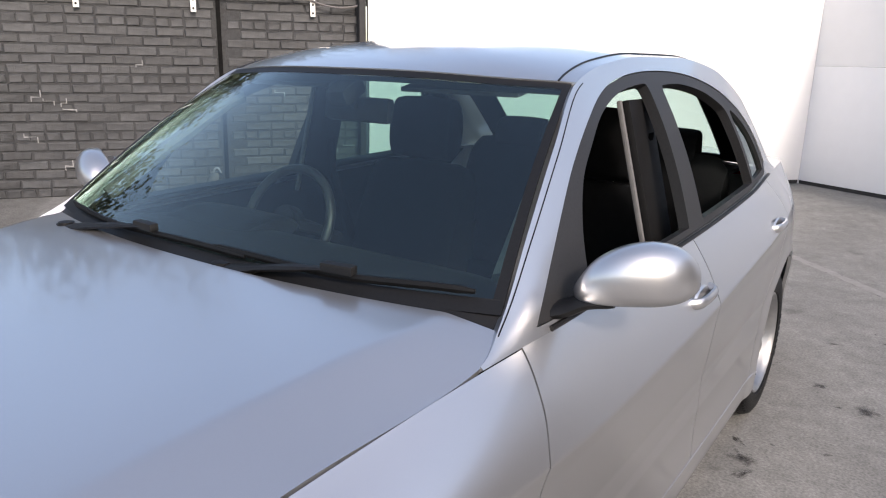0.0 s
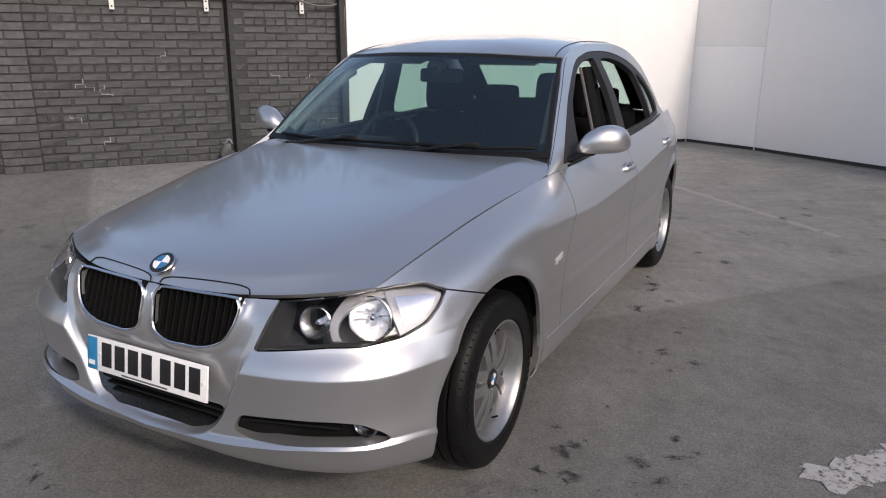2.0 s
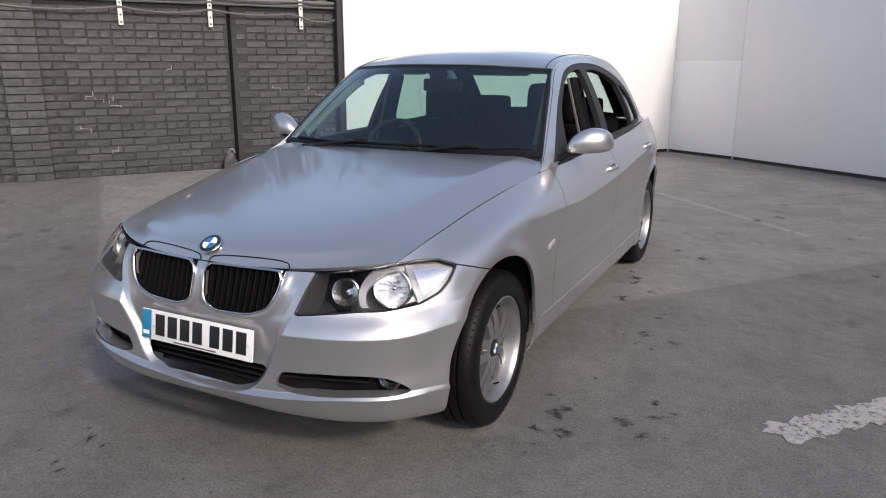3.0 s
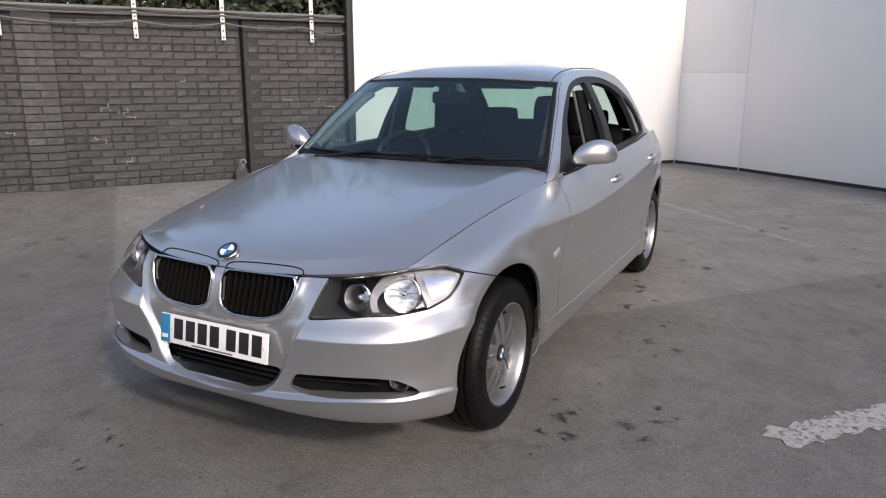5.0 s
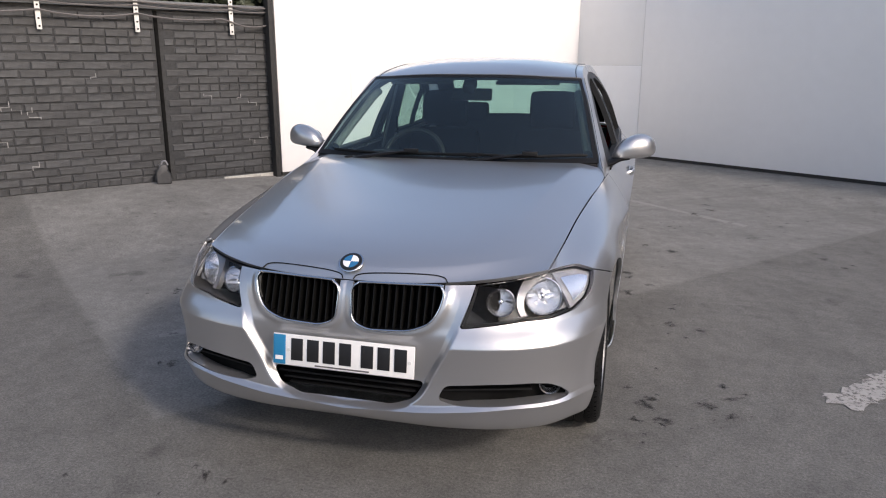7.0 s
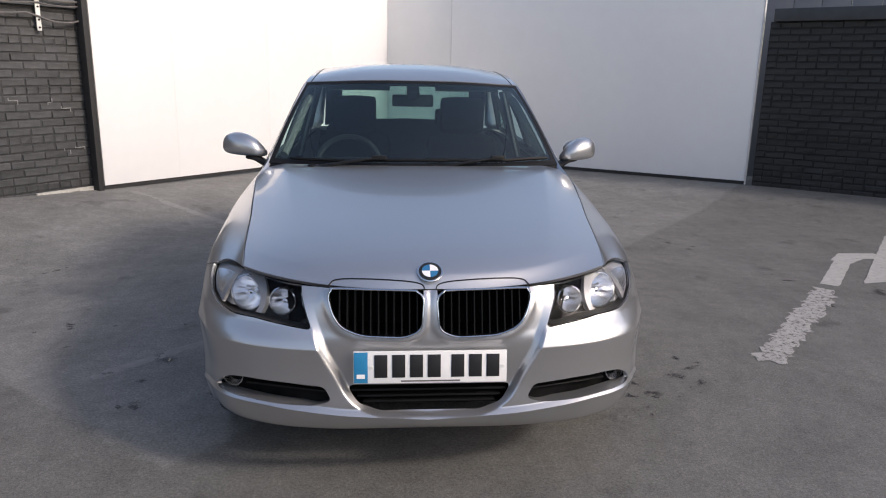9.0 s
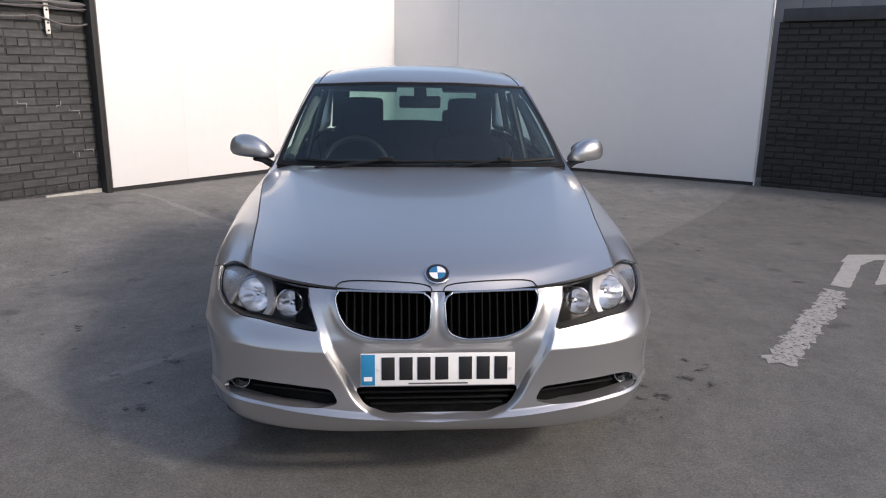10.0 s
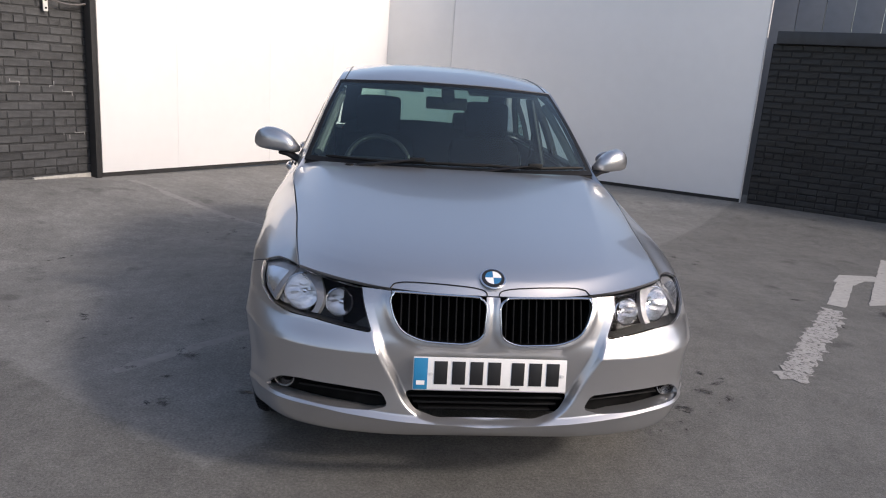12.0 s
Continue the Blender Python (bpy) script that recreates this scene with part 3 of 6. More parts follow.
def body_at(s, v):
    """The lower body's surface: s runs along the outline, v from the sill (0) to the upper edge (7)."""
    r = rail_points(s)
    r = np.concatenate([2 * r[:, :1] - r[:, 1:2], r, 2 * r[:, -1:] - r[:, -2:-1]], 1)
    i = np.clip(np.floor(v).astype(int), 0, 6)
    t = (np.asarray(v) - i)[:, None]
    n = np.arange(len(r))
    a, b, c, d = r[n, i], r[n, i + 1], r[n, i + 2], r[n, i + 3]
    p = 0.5 * (2 * b + (c - a) * t + (2 * a - 5 * b + 4 * c - d) * t ** 2 + (3 * b - a - 3 * c + d) * t ** 3)
    # the middle of the bumper stands back behind a sharp edge on either side
    ax = np.abs(p[:, 0])
    edge = pchip((0.300, 0.322, 0.343, 0.39, 0.455, 0.548, 0.60, 0.64, 0.70), (0.10, 0.168, 0.234, 0.284, 0.317, 0.362, 0.384, 0.402, 0.425), np.clip(p[:, 2], 0.30, 0.70))
    front = np.clip((-0.45 - p[:, 1]) / 0.1, 0, 1) * np.clip((p[:, 2] - 0.318) / 0.03, 0, 1) * np.clip((0.74 - p[:, 2]) / 0.30, 0, 1)
    k = np.clip((edge - ax) / np.interp(p[:, 2], (0.34, 0.40, 0.56, 0.70), (0.034, 0.022, 0.022, 0.034)) + 0.15, 0, 1)
    p[:, 1] += 0.028 * front * k
    # crease round the bumper under the lamps: a flat shelf above, a face that falls back below
    zc = r[:, 5, 2]
    below, above = np.clip(zc - p[:, 2], 0, 1), np.clip(p[:, 2] - zc, 0, 1)
    ridge = np.where(p[:, 2] < zc, np.exp(-below / 0.075), np.clip(1 - above / 0.066, 0, 1)) * np.clip((ax - edge) / 0.012, 0, 1) * np.clip((-0.20 - p[:, 1]) / 0.2, 0, 1)
    out_x, out_y = np.clip((ax - 0.55) / 0.3, 0, 1), 1 - 0.7 * np.clip((ax - 0.6) / 0.3, 0, 1)
    p[:, 0] += np.sign(p[:, 0]) * 0.017 * ridge * out_x
    p[:, 1] -= 0.017 * ridge * out_y
    # lower lip: a narrow shelf whose edge rises towards the sides
    lip = np.clip((-0.25 - p[:, 1]) / 0.15, 0, 1)
    drop = p[:, 2] - r[:, 3, 2]
    p[:, 1] -= 0.020 * lip * np.where(drop > 0, np.clip(1 - drop / 0.016, 0, 1), np.exp(drop / 0.05))
    # raised rim round the grilles
    near = np.where((p[:, 1] < -0.55) & (ax < 0.42) & (p[:, 2] > 0.55))[0]
    if len(near):
        d = -poly_dist(np.stack([ax[near], p[near, 2]], 1), KIDNEY)
        p[near, 1] -= 0.008 * np.exp(-((np.maximum(d, 0.012) - 0.012) / 0.014) ** 2) * np.clip((0.765 - p[near, 2]) / 0.03, 0, 1)
    # bulge over each wheel and the crease along the doors
    for yc, z_c, _ in (ARCH_FRONT, ARCH_REAR):
        rr = np.hypot(p[:, 1] - yc, p[:, 2] - z_c)
        p[:, 0] += np.sign(p[:, 0]) * 0.012 * np.exp(-((rr - 0.376) / 0.045) ** 2) * (p[:, 2] > 0.2) * np.clip((ax - 0.7) / 0.1, 0, 1)
    crease = pchip((-0.6, 0.4, 0.6, 0.85, 1.14, 1.5, 2.23, 3.3, 4.0), (0.80, 0.80, 0.797, 0.787, 0.793, 0.808, 0.862, 0.90, 0.90), np.clip(p[:, 1], -0.6, 4.0))
    m = np.clip((p[:, 1] - 0.20) / 0.45, 0, 1) * np.clip((3.0 - p[:, 1]) / 0.8, 0, 1) * np.clip((ax - 0.7) / 0.1, 0, 1)
    under, over = np.clip(crease - p[:, 2], 0, 1), np.clip(p[:, 2] - crease, 0, 1)
    ax = np.abs(p[:, 0])
    crest, top_x = np.abs(r[:, 5, 0]) + 0.016, np.abs(r[:, 8, 0])
    f = np.clip(over / (r[:, 8, 2] - crease), 0, 1)
    upper = crest + (top_x - crest) * f + 0.008 * np.sin(np.pi * f)
    lower = ax + 0.030 * np.clip(1 - under / 0.26, 0, 1) - 0.014 * np.clip((p[:, 2] - 0.50) / 0.1, 0, 1)
    lower += np.clip(1 - under / 0.03, 0, 1) * (crest - ax - 0.016)
    p[:, 0] += np.sign(p[:, 0]) * m * (np.where(p[:, 2] > crease, upper, lower) - ax)
    return p


WHEEL_Y = 0.012
ARCH_FRONT, ARCH_REAR = (-0.060, 0.345, 0.372), (2.76, 0.335, 0.380)     # centre (y, z) and radius of the wheel openings
GAP = 0.0025


def out_of_arch(yc, zc, r):
    return lambda p, uv: np.hypot(p[:, 1] - yc, p[:, 2] - zc) - r


def less(i, value):
    return lambda p, uv: value - p[:, i]


def more(i, value):
    return lambda p, uv: p[:, i] - value


def in_poly(poly, fx, sign=1, grow=0.0):
    """Inside (or, with sign -1, outside) an outline in the plane that fx(points, uv) gives."""
    return lambda p, uv: sign * (poly_dist(fx(p, uv), poly) + grow)


plane_xz = lambda p, uv: np.stack([np.abs(p[:, 0]), p[:, 2]], 1)
plane_yz = lambda p, uv: p[:, 1:3]
plane_sz = lambda p, uv: np.stack([np.abs(uv[:, 0]) * 0.13, p[:, 2]], 1)


def corner_poly(pts, r=0.02, n=5):
    """An outline with rounded corners."""
    p = np.array(pts, float)
    res = []
    for i in range(len(p)):
        a, b, c = p[i - 1], p[i], p[(i + 1) % len(p)]
        u, w = a - b, c - b
        lu, lw = np.linalg.norm(u), np.linalg.norm(w)
        k = min(r, lu * 0.45, lw * 0.45)
        s, e = b + u / lu * k, b + w / lw * k
        for t in np.linspace(0, 1, n):
            res.append((1 - t) ** 2 * s + 2 * t * (1 - t) * b + t * t * e)
    return np.array(res)


KIDNEY = corner_poly([(0.020, 0.749), (0.335, 0.753), (0.345, 0.730), (0.333, 0.678), (0.302, 0.630), (0.235, 0.603), (0.085, 0.597), (0.030, 0.620)], 0.045, 6)
KIDNEY_CUT = corner_poly([(0.020, 0.80), (0.335, 0.80), (0.345, 0.730), (0.333, 0.678), (0.302, 0.630), (0.235, 0.603), (0.085, 0.597), (0.030, 0.620)], 0.045, 6)
INTAKE = corner_poly([(-0.287, 0.421), (0.287, 0.421), (0.245, 0.356), (0.18, 0.334), (-0.18, 0.334), (-0.245, 0.356)], 0.03, 6)
SLOT = corner_poly([(0.360, 0.424), (0.50, 0.433), (0.64, 0.432), (0.70, 0.422), (0.742, 0.392), (0.764, 0.362), (0.73, 0.359), (0.62, 0.361), (0.50, 0.356), (0.40, 0.354), (0.335, 0.374)], 0.02, 6)
LAMP = corner_poly([(q * 0.13, z) for q, z in ((1.75, 0.621), (2.17, 0.79), (3.9, 0.80), (4.03, 0.774), (5.55, 0.768), (6.03, 0.748), (5.78, 0.708), (5.42, 0.674), (4.75, 0.650), (3.8, 0.641), (3.1, 0.640), (2.4, 0.631))], 0.012, 4)

FRONT_S = np.r_[np.linspace(-7.6, -3.2, 70)[:-1], np.linspace(-3.2, 3.2, 380), np.linspace(3.2, 7.6, 70)[1:]]
FRONT_V = np.r_[np.linspace(0, 1, 14)[:-1], np.linspace(1, 2, 26)[:-1], np.linspace(2, 4, 60)[:-1], np.linspace(4, 6, 50)[:-1], np.linspace(6, 7, 24)]


def seam_z(y):
    """Height of the joint between bumper and wing."""
    return np.interp(y, (-0.45, -0.335, -0.17, 0.0), (0.758, 0.753, 0.700, 0.640))


front = Sheet.grid(body_at, FRONT_S, FRONT_V)
bumper = front.keep(out_of_arch(*ARCH_FRONT)).keep(less(1, 0.0)).keep(lambda p, uv: np.where(np.abs(uv[:, 0]) > 4.02, seam_z(p[:, 1]) - GAP - p[:, 2], 0.02))
bumper = bumper.keep(in_poly(LAMP, plane_sz, -1, GAP)).keep(in_poly(KIDNEY_CUT, plane_xz, -1)).keep(lambda p, uv: -poly_dist(p[:, [0, 2]], INTAKE) - 0).keep(in_poly(SLOT, plane_xz, -1))
bumper.keep(less(2, 5)).panel("front_bumper", paint, car, 0.016)

# headlamps: the clear lens follows the body, with reflectors in a dark bowl behind it
for side in (1, -1):
    half = front.keep(lambda p, uv: side * p[:, 0] - 0.2).keep(in_poly(LAMP, plane_sz, 1, -0.001))
    lamp = new("headlamp")
    lamp.parent = car
    half.panel("lens", lens_glass, lamp, 0.004, "clear plastic lens", True).visible_shadow = False
    n_half = half.normals()
    back = Sheet(half.v + np.array([-side * 0.02, 0.15, -0.045]), half.uv, half.f)
    m_v = len(half.v)
    bowl_v = list(half.v - n_half * 0.010) + list(back.v)
    bowl_f = [tuple(i + m_v for i in f) for f in half.f] + [(i, j, j + m_v, i + m_v) for i, j in half.border()]
    piece("bowl", bowl_v, bowl_f, lamp_black, lamp, "dark lamp housing")
    for name, cx, cy, cz, r in (("main_reflector", 0.645, -0.488, 0.682, 0.061), ("inner_reflector", 0.513, -0.572, 0.674, 0.044)):
        m = look((side * cx, cy, cz), (side * (cx + 0.26), cy - 1, cz + 0.22)) @ Matrix.Rotation(radians(-90), 4, "Y") @ Matrix.Scale(-1, 4, (1, 0, 0))
        # a bowl whose upper and lower thirds are fluted
        v, f = lathe([(0.002, r), (-0.010, r * 0.95), (-0.030, r * 0.82), (-0.048, r * 0.60), (-0.058, r * 0.36), (-0.062, r * 0.2), (-0.062, 0.001)], 40)
        v = [(x + (0.0035 * math.sin(y / r * 16) * (abs(z) / r) if x < -0.005 else 0), y, z) for x, y, z in v]
        piece(name, placed(v, m), f, reflector, lamp, "bright fluted reflector", angle=20)
        v, f = lathe([(-0.06, 0.011), (-0.025, 0.011), (-0.017, 0.007), (-0.015, 0.001)], 20)
        piece("bulb_shield", placed(v, m), f, chrome, lamp)
        v, f = lathe([(0.0, r + 0.0005), (0.006, r + 0.003), (0.004, r + 0.006), (-0.03, r + 0.006)], 40)
        piece("bezel", placed(v, m), f, chrome, lamp, "chrome ring round the reflector")
    # satin silver carrier round the main reflector, and the pale indicator at the outer end
    cut_main = lambda p, uv: np.hypot(np.abs(p[:, 0]) - 0.655, (p[:, 2] - 0.680) * 1.05) - 0.064
    carrier = half.keep(in_poly(LAMP, plane_sz, 1, -0.004)).keep(lambda p, uv: np.hypot(np.abs(p[:, 0]) - 0.66, (p[:, 2] - 0.70) * 0.9) * -1 + np.where(np.abs(p[:, 0]) > 0.66, 0.4, 0.080))
    carrier = Sheet(carrier.v + np.array([-side * 0.012, 0.048, -0.006]), carrier.uv, carrier.f).keep(cut_main)
    carrier.panel("carrier", carrier_silver, lamp, 0.02, "satin silver lamp carrier")
    ind = half.keep(in_poly(LAMP, plane_sz, 1, -0.003)).keep(lambda p, uv: np.abs(uv[:, 0]) - 4.62 - (0.70 - p[:, 2]) * 3.0)
    ind = Sheet(ind.v - ind.normals() * (0.020 + 0.0003 * np.sin(np.abs(ind.uv[:, :1]) * 40)), ind.uv, ind.f)
    ind.panel("indicator", rib_grey, lamp, 0.012, "pale silver indicator section")
    mid = half.keep(in_poly(LAMP, plane_sz, 1, -0.020)).keep(lambda p, uv: np.abs(uv[:, 0]) - 4.80 - (0.70 - p[:, 2]) * 3.0)
    mid.moved(-0.014).panel("indicator_bulb_cover", reflector, lamp, 0.004, "bright inner part of the indicator")

# bonnet shape
HC_Y = (-0.690, -0.653, -0.565, -0.385, -0.08, 0.23, 0.49, 0.577)
HC_Z = (0.750, 0.797, 0.833, 0.872, 0.919, 0.961, 0.995, 1.006)
HE = np.array([TOP[i] for i in (4, 5, 6, 7, 8)] + [(0.787, 0.590, 0.951), (0.768, 0.685, 0.977)])


def bonnet_at(u, v):
    """u across from -1 to 1, v from the nose (0) to the windscreen (1)."""
    cy = pchip(np.linspace(0, 1, len(HC_Y)), HC_Y, v)
    cz = pchip(HC_Y, HC_Z, cy)
    ev = np.interp(v, np.linspace(0, 1, len(HC_Y)), np.linspace(0, 1, len(HC_Y)))
    ek = np.r_[0, np.cumsum(np.linalg.norm(np.diff(HE, axis=0), axis=1))]
    ek /= ek[-1]
    ex, ey, ez = (pchip(ek, HE[:, i], ev) for i in range(3))
    a = np.abs(u)
    w = a ** (2.6 - 0.4 * v)
    crease = 0.60 + 0.26 * v
    k = np.clip((a - crease) / (1 - crease), 0, 1)
    g = 0.15 * a ** 2 + 0.85 * (k ** 1.05)
    g = g * (1 - (1 - v) ** 16) + w * (1 - v) ** 16
    # the crease that runs from the grille to the windscreen's corner
    inner = np.clip((a / crease - 0.35) / 0.65, 0, 1) ** 2
    tent = np.where(a < crease, inner, 1 - k)
    ridge = 0.008 * np.clip(v / 0.14, 0, 1) * np.clip((1 - v) / 0.3, 0, 1)
    return np.stack([u * ex, cy + (ey - cy) * w, cz + (ez - cz) * g + ridge * tent], 1)


hood = Sheet.grid(bonnet_at, np.linspace(-1, 1, 121), np.linspace(0, 1, 110))



def nose_y(x, z):
    """How far forward the nose lies at x and z."""
    d = np.hypot(nose_pts[:, 0] - x, nose_pts[:, 2] - z)
    i = np.argpartition(d, 8)[:8]
    w = 1 / (d[i] + 1e-4) ** 2
    return float((nose_pts[i, 1] * w).sum() / w.sum())


nose_pts = front.v[front.v[:, 1] < -0.3]

# kidney grilles
for side in (1, -1):
    grille = new("grille")
    grille.parent = car
    loop = spline(KIDNEY, 90, True)
    # the rim follows the nose
    ys = np.array([nose_y(side * x, z) for x, z in loop])
    ys = np.convolve(np.r_[ys[-8:], ys, ys[:8]], np.ones(17) / 17, "valid")
    pts = [(side * x, y - 0.004, z) for (x, z), y in zip(loop, ys)]
    v, f = tube(pts, 0.0042, 10, True, (1.0, 1.5))
    piece("surround", v, f, chrome, grille, "thin bright metal surround")
    # bright line of the hood over the grille
    brow = spline([(0.020, 0.752), (0.030, 0.765), (0.08, 0.774), (0.18, 0.778), (0.28, 0.776), (0.33, 0.768), (0.345, 0.752)], 40)
    bp_ = []
    for x, z in brow:
        vs_ = np.linspace(0.0, 0.35, 300)
        q = bonnet_at(np.full(300, side * x / 0.70), vs_)
        q = bonnet_at(side * x / 0.70 * np.clip(abs(x) / np.maximum(np.abs(q[:, 0]), 1e-4), 0.5, 2), vs_)
        bp_.append(q[int(np.argmin(np.abs(q[:, 2] - z)))] + np.array([0, -0.0010, 0.0010]))
    v, f = tube(spline(bp_, 60), 0.0022, 8)
    piece("brow_strip", v, f, trim_black, grille, "thin shut line over the grille")
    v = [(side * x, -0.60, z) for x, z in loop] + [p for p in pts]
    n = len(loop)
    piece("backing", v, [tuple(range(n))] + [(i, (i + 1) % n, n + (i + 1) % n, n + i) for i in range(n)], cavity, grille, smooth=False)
    for k in range(11):
        x = 0.045 + k * 0.0262
        zz = [z for z in np.linspace(0.60, 0.765, 80) if poly_dist([(x, z)], KIDNEY)[0] > 0.004]
        if len(zz) < 4:
            continue
        z0, z1 = zz[0], zz[-1]
        y0, y1 = ys[np.argmin(np.hypot(loop[:, 0] - x, loop[:, 1] - z0))], ys[np.argmin(np.hypot(loop[:, 0] - x, loop[:, 1] - z1))]
        slat = bmesh.new()
        quad = [(-0.004, 0.012), (-0.0015, 0.002), (0.0015, 0.002), (0.004, 0.012), (0.002, 0.05), (-0.002, 0.05)]
        lo = [slat.verts.new((side * (x + a), y0 + b, z0)) for a, b in quad]
        hi = [slat.verts.new((side * (x + a), y1 + b, z1)) for a, b in quad]
        for i in range(6):
            slat.faces.new((lo[i], lo[(i + 1) % 6], hi[(i + 1) % 6], hi[i]))
        slat.faces.new(lo), slat.faces.new(hi[::-1])
        bmesh.ops.recalc_face_normals(slat, faces=slat.faces[:])
        part("slat", slat, slat_black, grille)

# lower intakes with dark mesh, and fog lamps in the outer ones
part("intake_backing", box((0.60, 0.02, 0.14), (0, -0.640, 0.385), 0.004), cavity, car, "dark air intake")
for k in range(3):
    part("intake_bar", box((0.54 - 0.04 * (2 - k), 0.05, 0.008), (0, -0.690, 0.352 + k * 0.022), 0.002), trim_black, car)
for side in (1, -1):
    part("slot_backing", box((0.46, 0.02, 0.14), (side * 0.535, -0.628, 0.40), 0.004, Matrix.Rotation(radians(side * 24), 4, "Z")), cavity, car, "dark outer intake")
    part("intake_bar", box((0.30, 0.04, 0.006), (side * 0.49, -0.668, 0.400), 0.002, Matrix.Rotation(radians(side * 17), 4, "Z")), trim_black, car)
    m = look((side * 0.692, -0.590, 0.404), (side * 0.80, -1.5, 0.40)) @ Matrix.Rotation(radians(-90), 4, "Y") @ Matrix.Scale(-1, 4, (1, 0, 0))
    fog = new("fog_lamp")
    fog.parent = car
    v, f = lathe([(0.004, 0.036), (0.006, 0.032), (-0.008, 0.029), (-0.025, 0.018), (-0.03, 0.001)], 28)
    piece("reflector", placed(v, m), f, reflector, fog)
    v, f = lathe([(0.006, 0.033), (0.010, 0.0355), (0.006, 0.038), (-0.02, 0.038)], 28)
    piece("bezel", placed(v, m), f, chrome, fog)
    v, f = lathe([(0.002, 0.031), (0.008, 0.02), (0.010, 0.001)], 28)
    piece("lens", placed(v, m), f, lens_glass, fog)

for side in (1, -1):
    lower = spline([(0.338, 0.374), (0.40, 0.355), (0.50, 0.357), (0.62, 0.362), (0.73, 0.360), (0.760, 0.364)], 30)
    sv = np.array([(side * x, nose_y(side * x, z - 0.003), z) for x, z in lower])
    n = len(sv)
    inner_edge = sv + np.array([-side * 0.012, 0.062, -0.002])
    v = list(sv + np.array([0, 0.012, -0.006])) + list((sv + inner_edge) / 2 + np.array([0, 0, -0.002])) + list(inner_edge)
    f = [(r * n + i, r * n + i + 1, (r + 1) * n + i + 1, (r + 1) * n + i) for r in range(2) for i in range(n - 1)]
    if side < 0:
        f = [q[::-1] for q in f]
    piece("slot_shelf", v, f, paint, car, "silver floor of the outer intake")

# number plate: blue band and plain bars for the characters
plate = new("number_plate")
plate.parent = car
plate.matrix_world = Matrix.Translation((0, -0.760, 0.499)) @ Matrix.Rotation(radians(-8), 4, "X")
part("plate_body", box((0.52, 0.008, 0.111), (0, 0, 0), 0.003), plate_white, plate)
part("blue_band", box((0.046, 0.003, 0.105), (-0.235, -0.0045, 0), 0.001), plate_blue, plate)
part("band_bar", box((0.028, 0.002, 0.014), (-0.235, -0.0070, -0.03), 0.0), plate_white, plate)
for x in (-0.168, -0.108, -0.048, 0.012, 0.092, 0.152, 0.212):
    part("character_bar", box((0.044, 0.003, 0.078), (x, -0.0048, 0.004), 0.001), ink, plate)
part("maker_bar", box((0.20, 0.0016, 0.005), (0.0, -0.0044, -0.0475)), cable_grey, plate)
for x in (-0.20, 0.245):
    part("screw", cyl(0.006, 0.004, (x, -0.005, 0.0), Matrix.Rotation(radians(90), 4, "X"), 12), white_metal, plate)
part("plate_mount", box((0.40, 0.03, 0.08), (0, 0.017, 0), 0.004), trim_black, plate)

# front wings, doors, rear quarters, sills, rear bumper
DOOR_A = [(0.71, 1.2), (0.700, 0.955), (0.672, 0.88), (0.600, 0.76), (0.570, 0.60), (0.560, 0.2)]     # (y, z) of the gap before the front door
DOOR_B = [(1.66, 1.2), (1.63, 0.95), (1.61, 0.85), (1.60, 0.70), (1.60, 0.2)]
DOOR_C = [(2.74, 1.2), (2.70, 0.95), (2.58, 0.80), (2.43, 0.66), (2.33, 0.50), (2.30, 0.2)]


def gap_field(line, sign):
    ys, zs = [q[0] for q in line][::-1], [q[1] for q in line][::-1]
    return lambda p, uv: sign * (p[:, 1] - pchip(zs, ys, p[:, 2])) - GAP


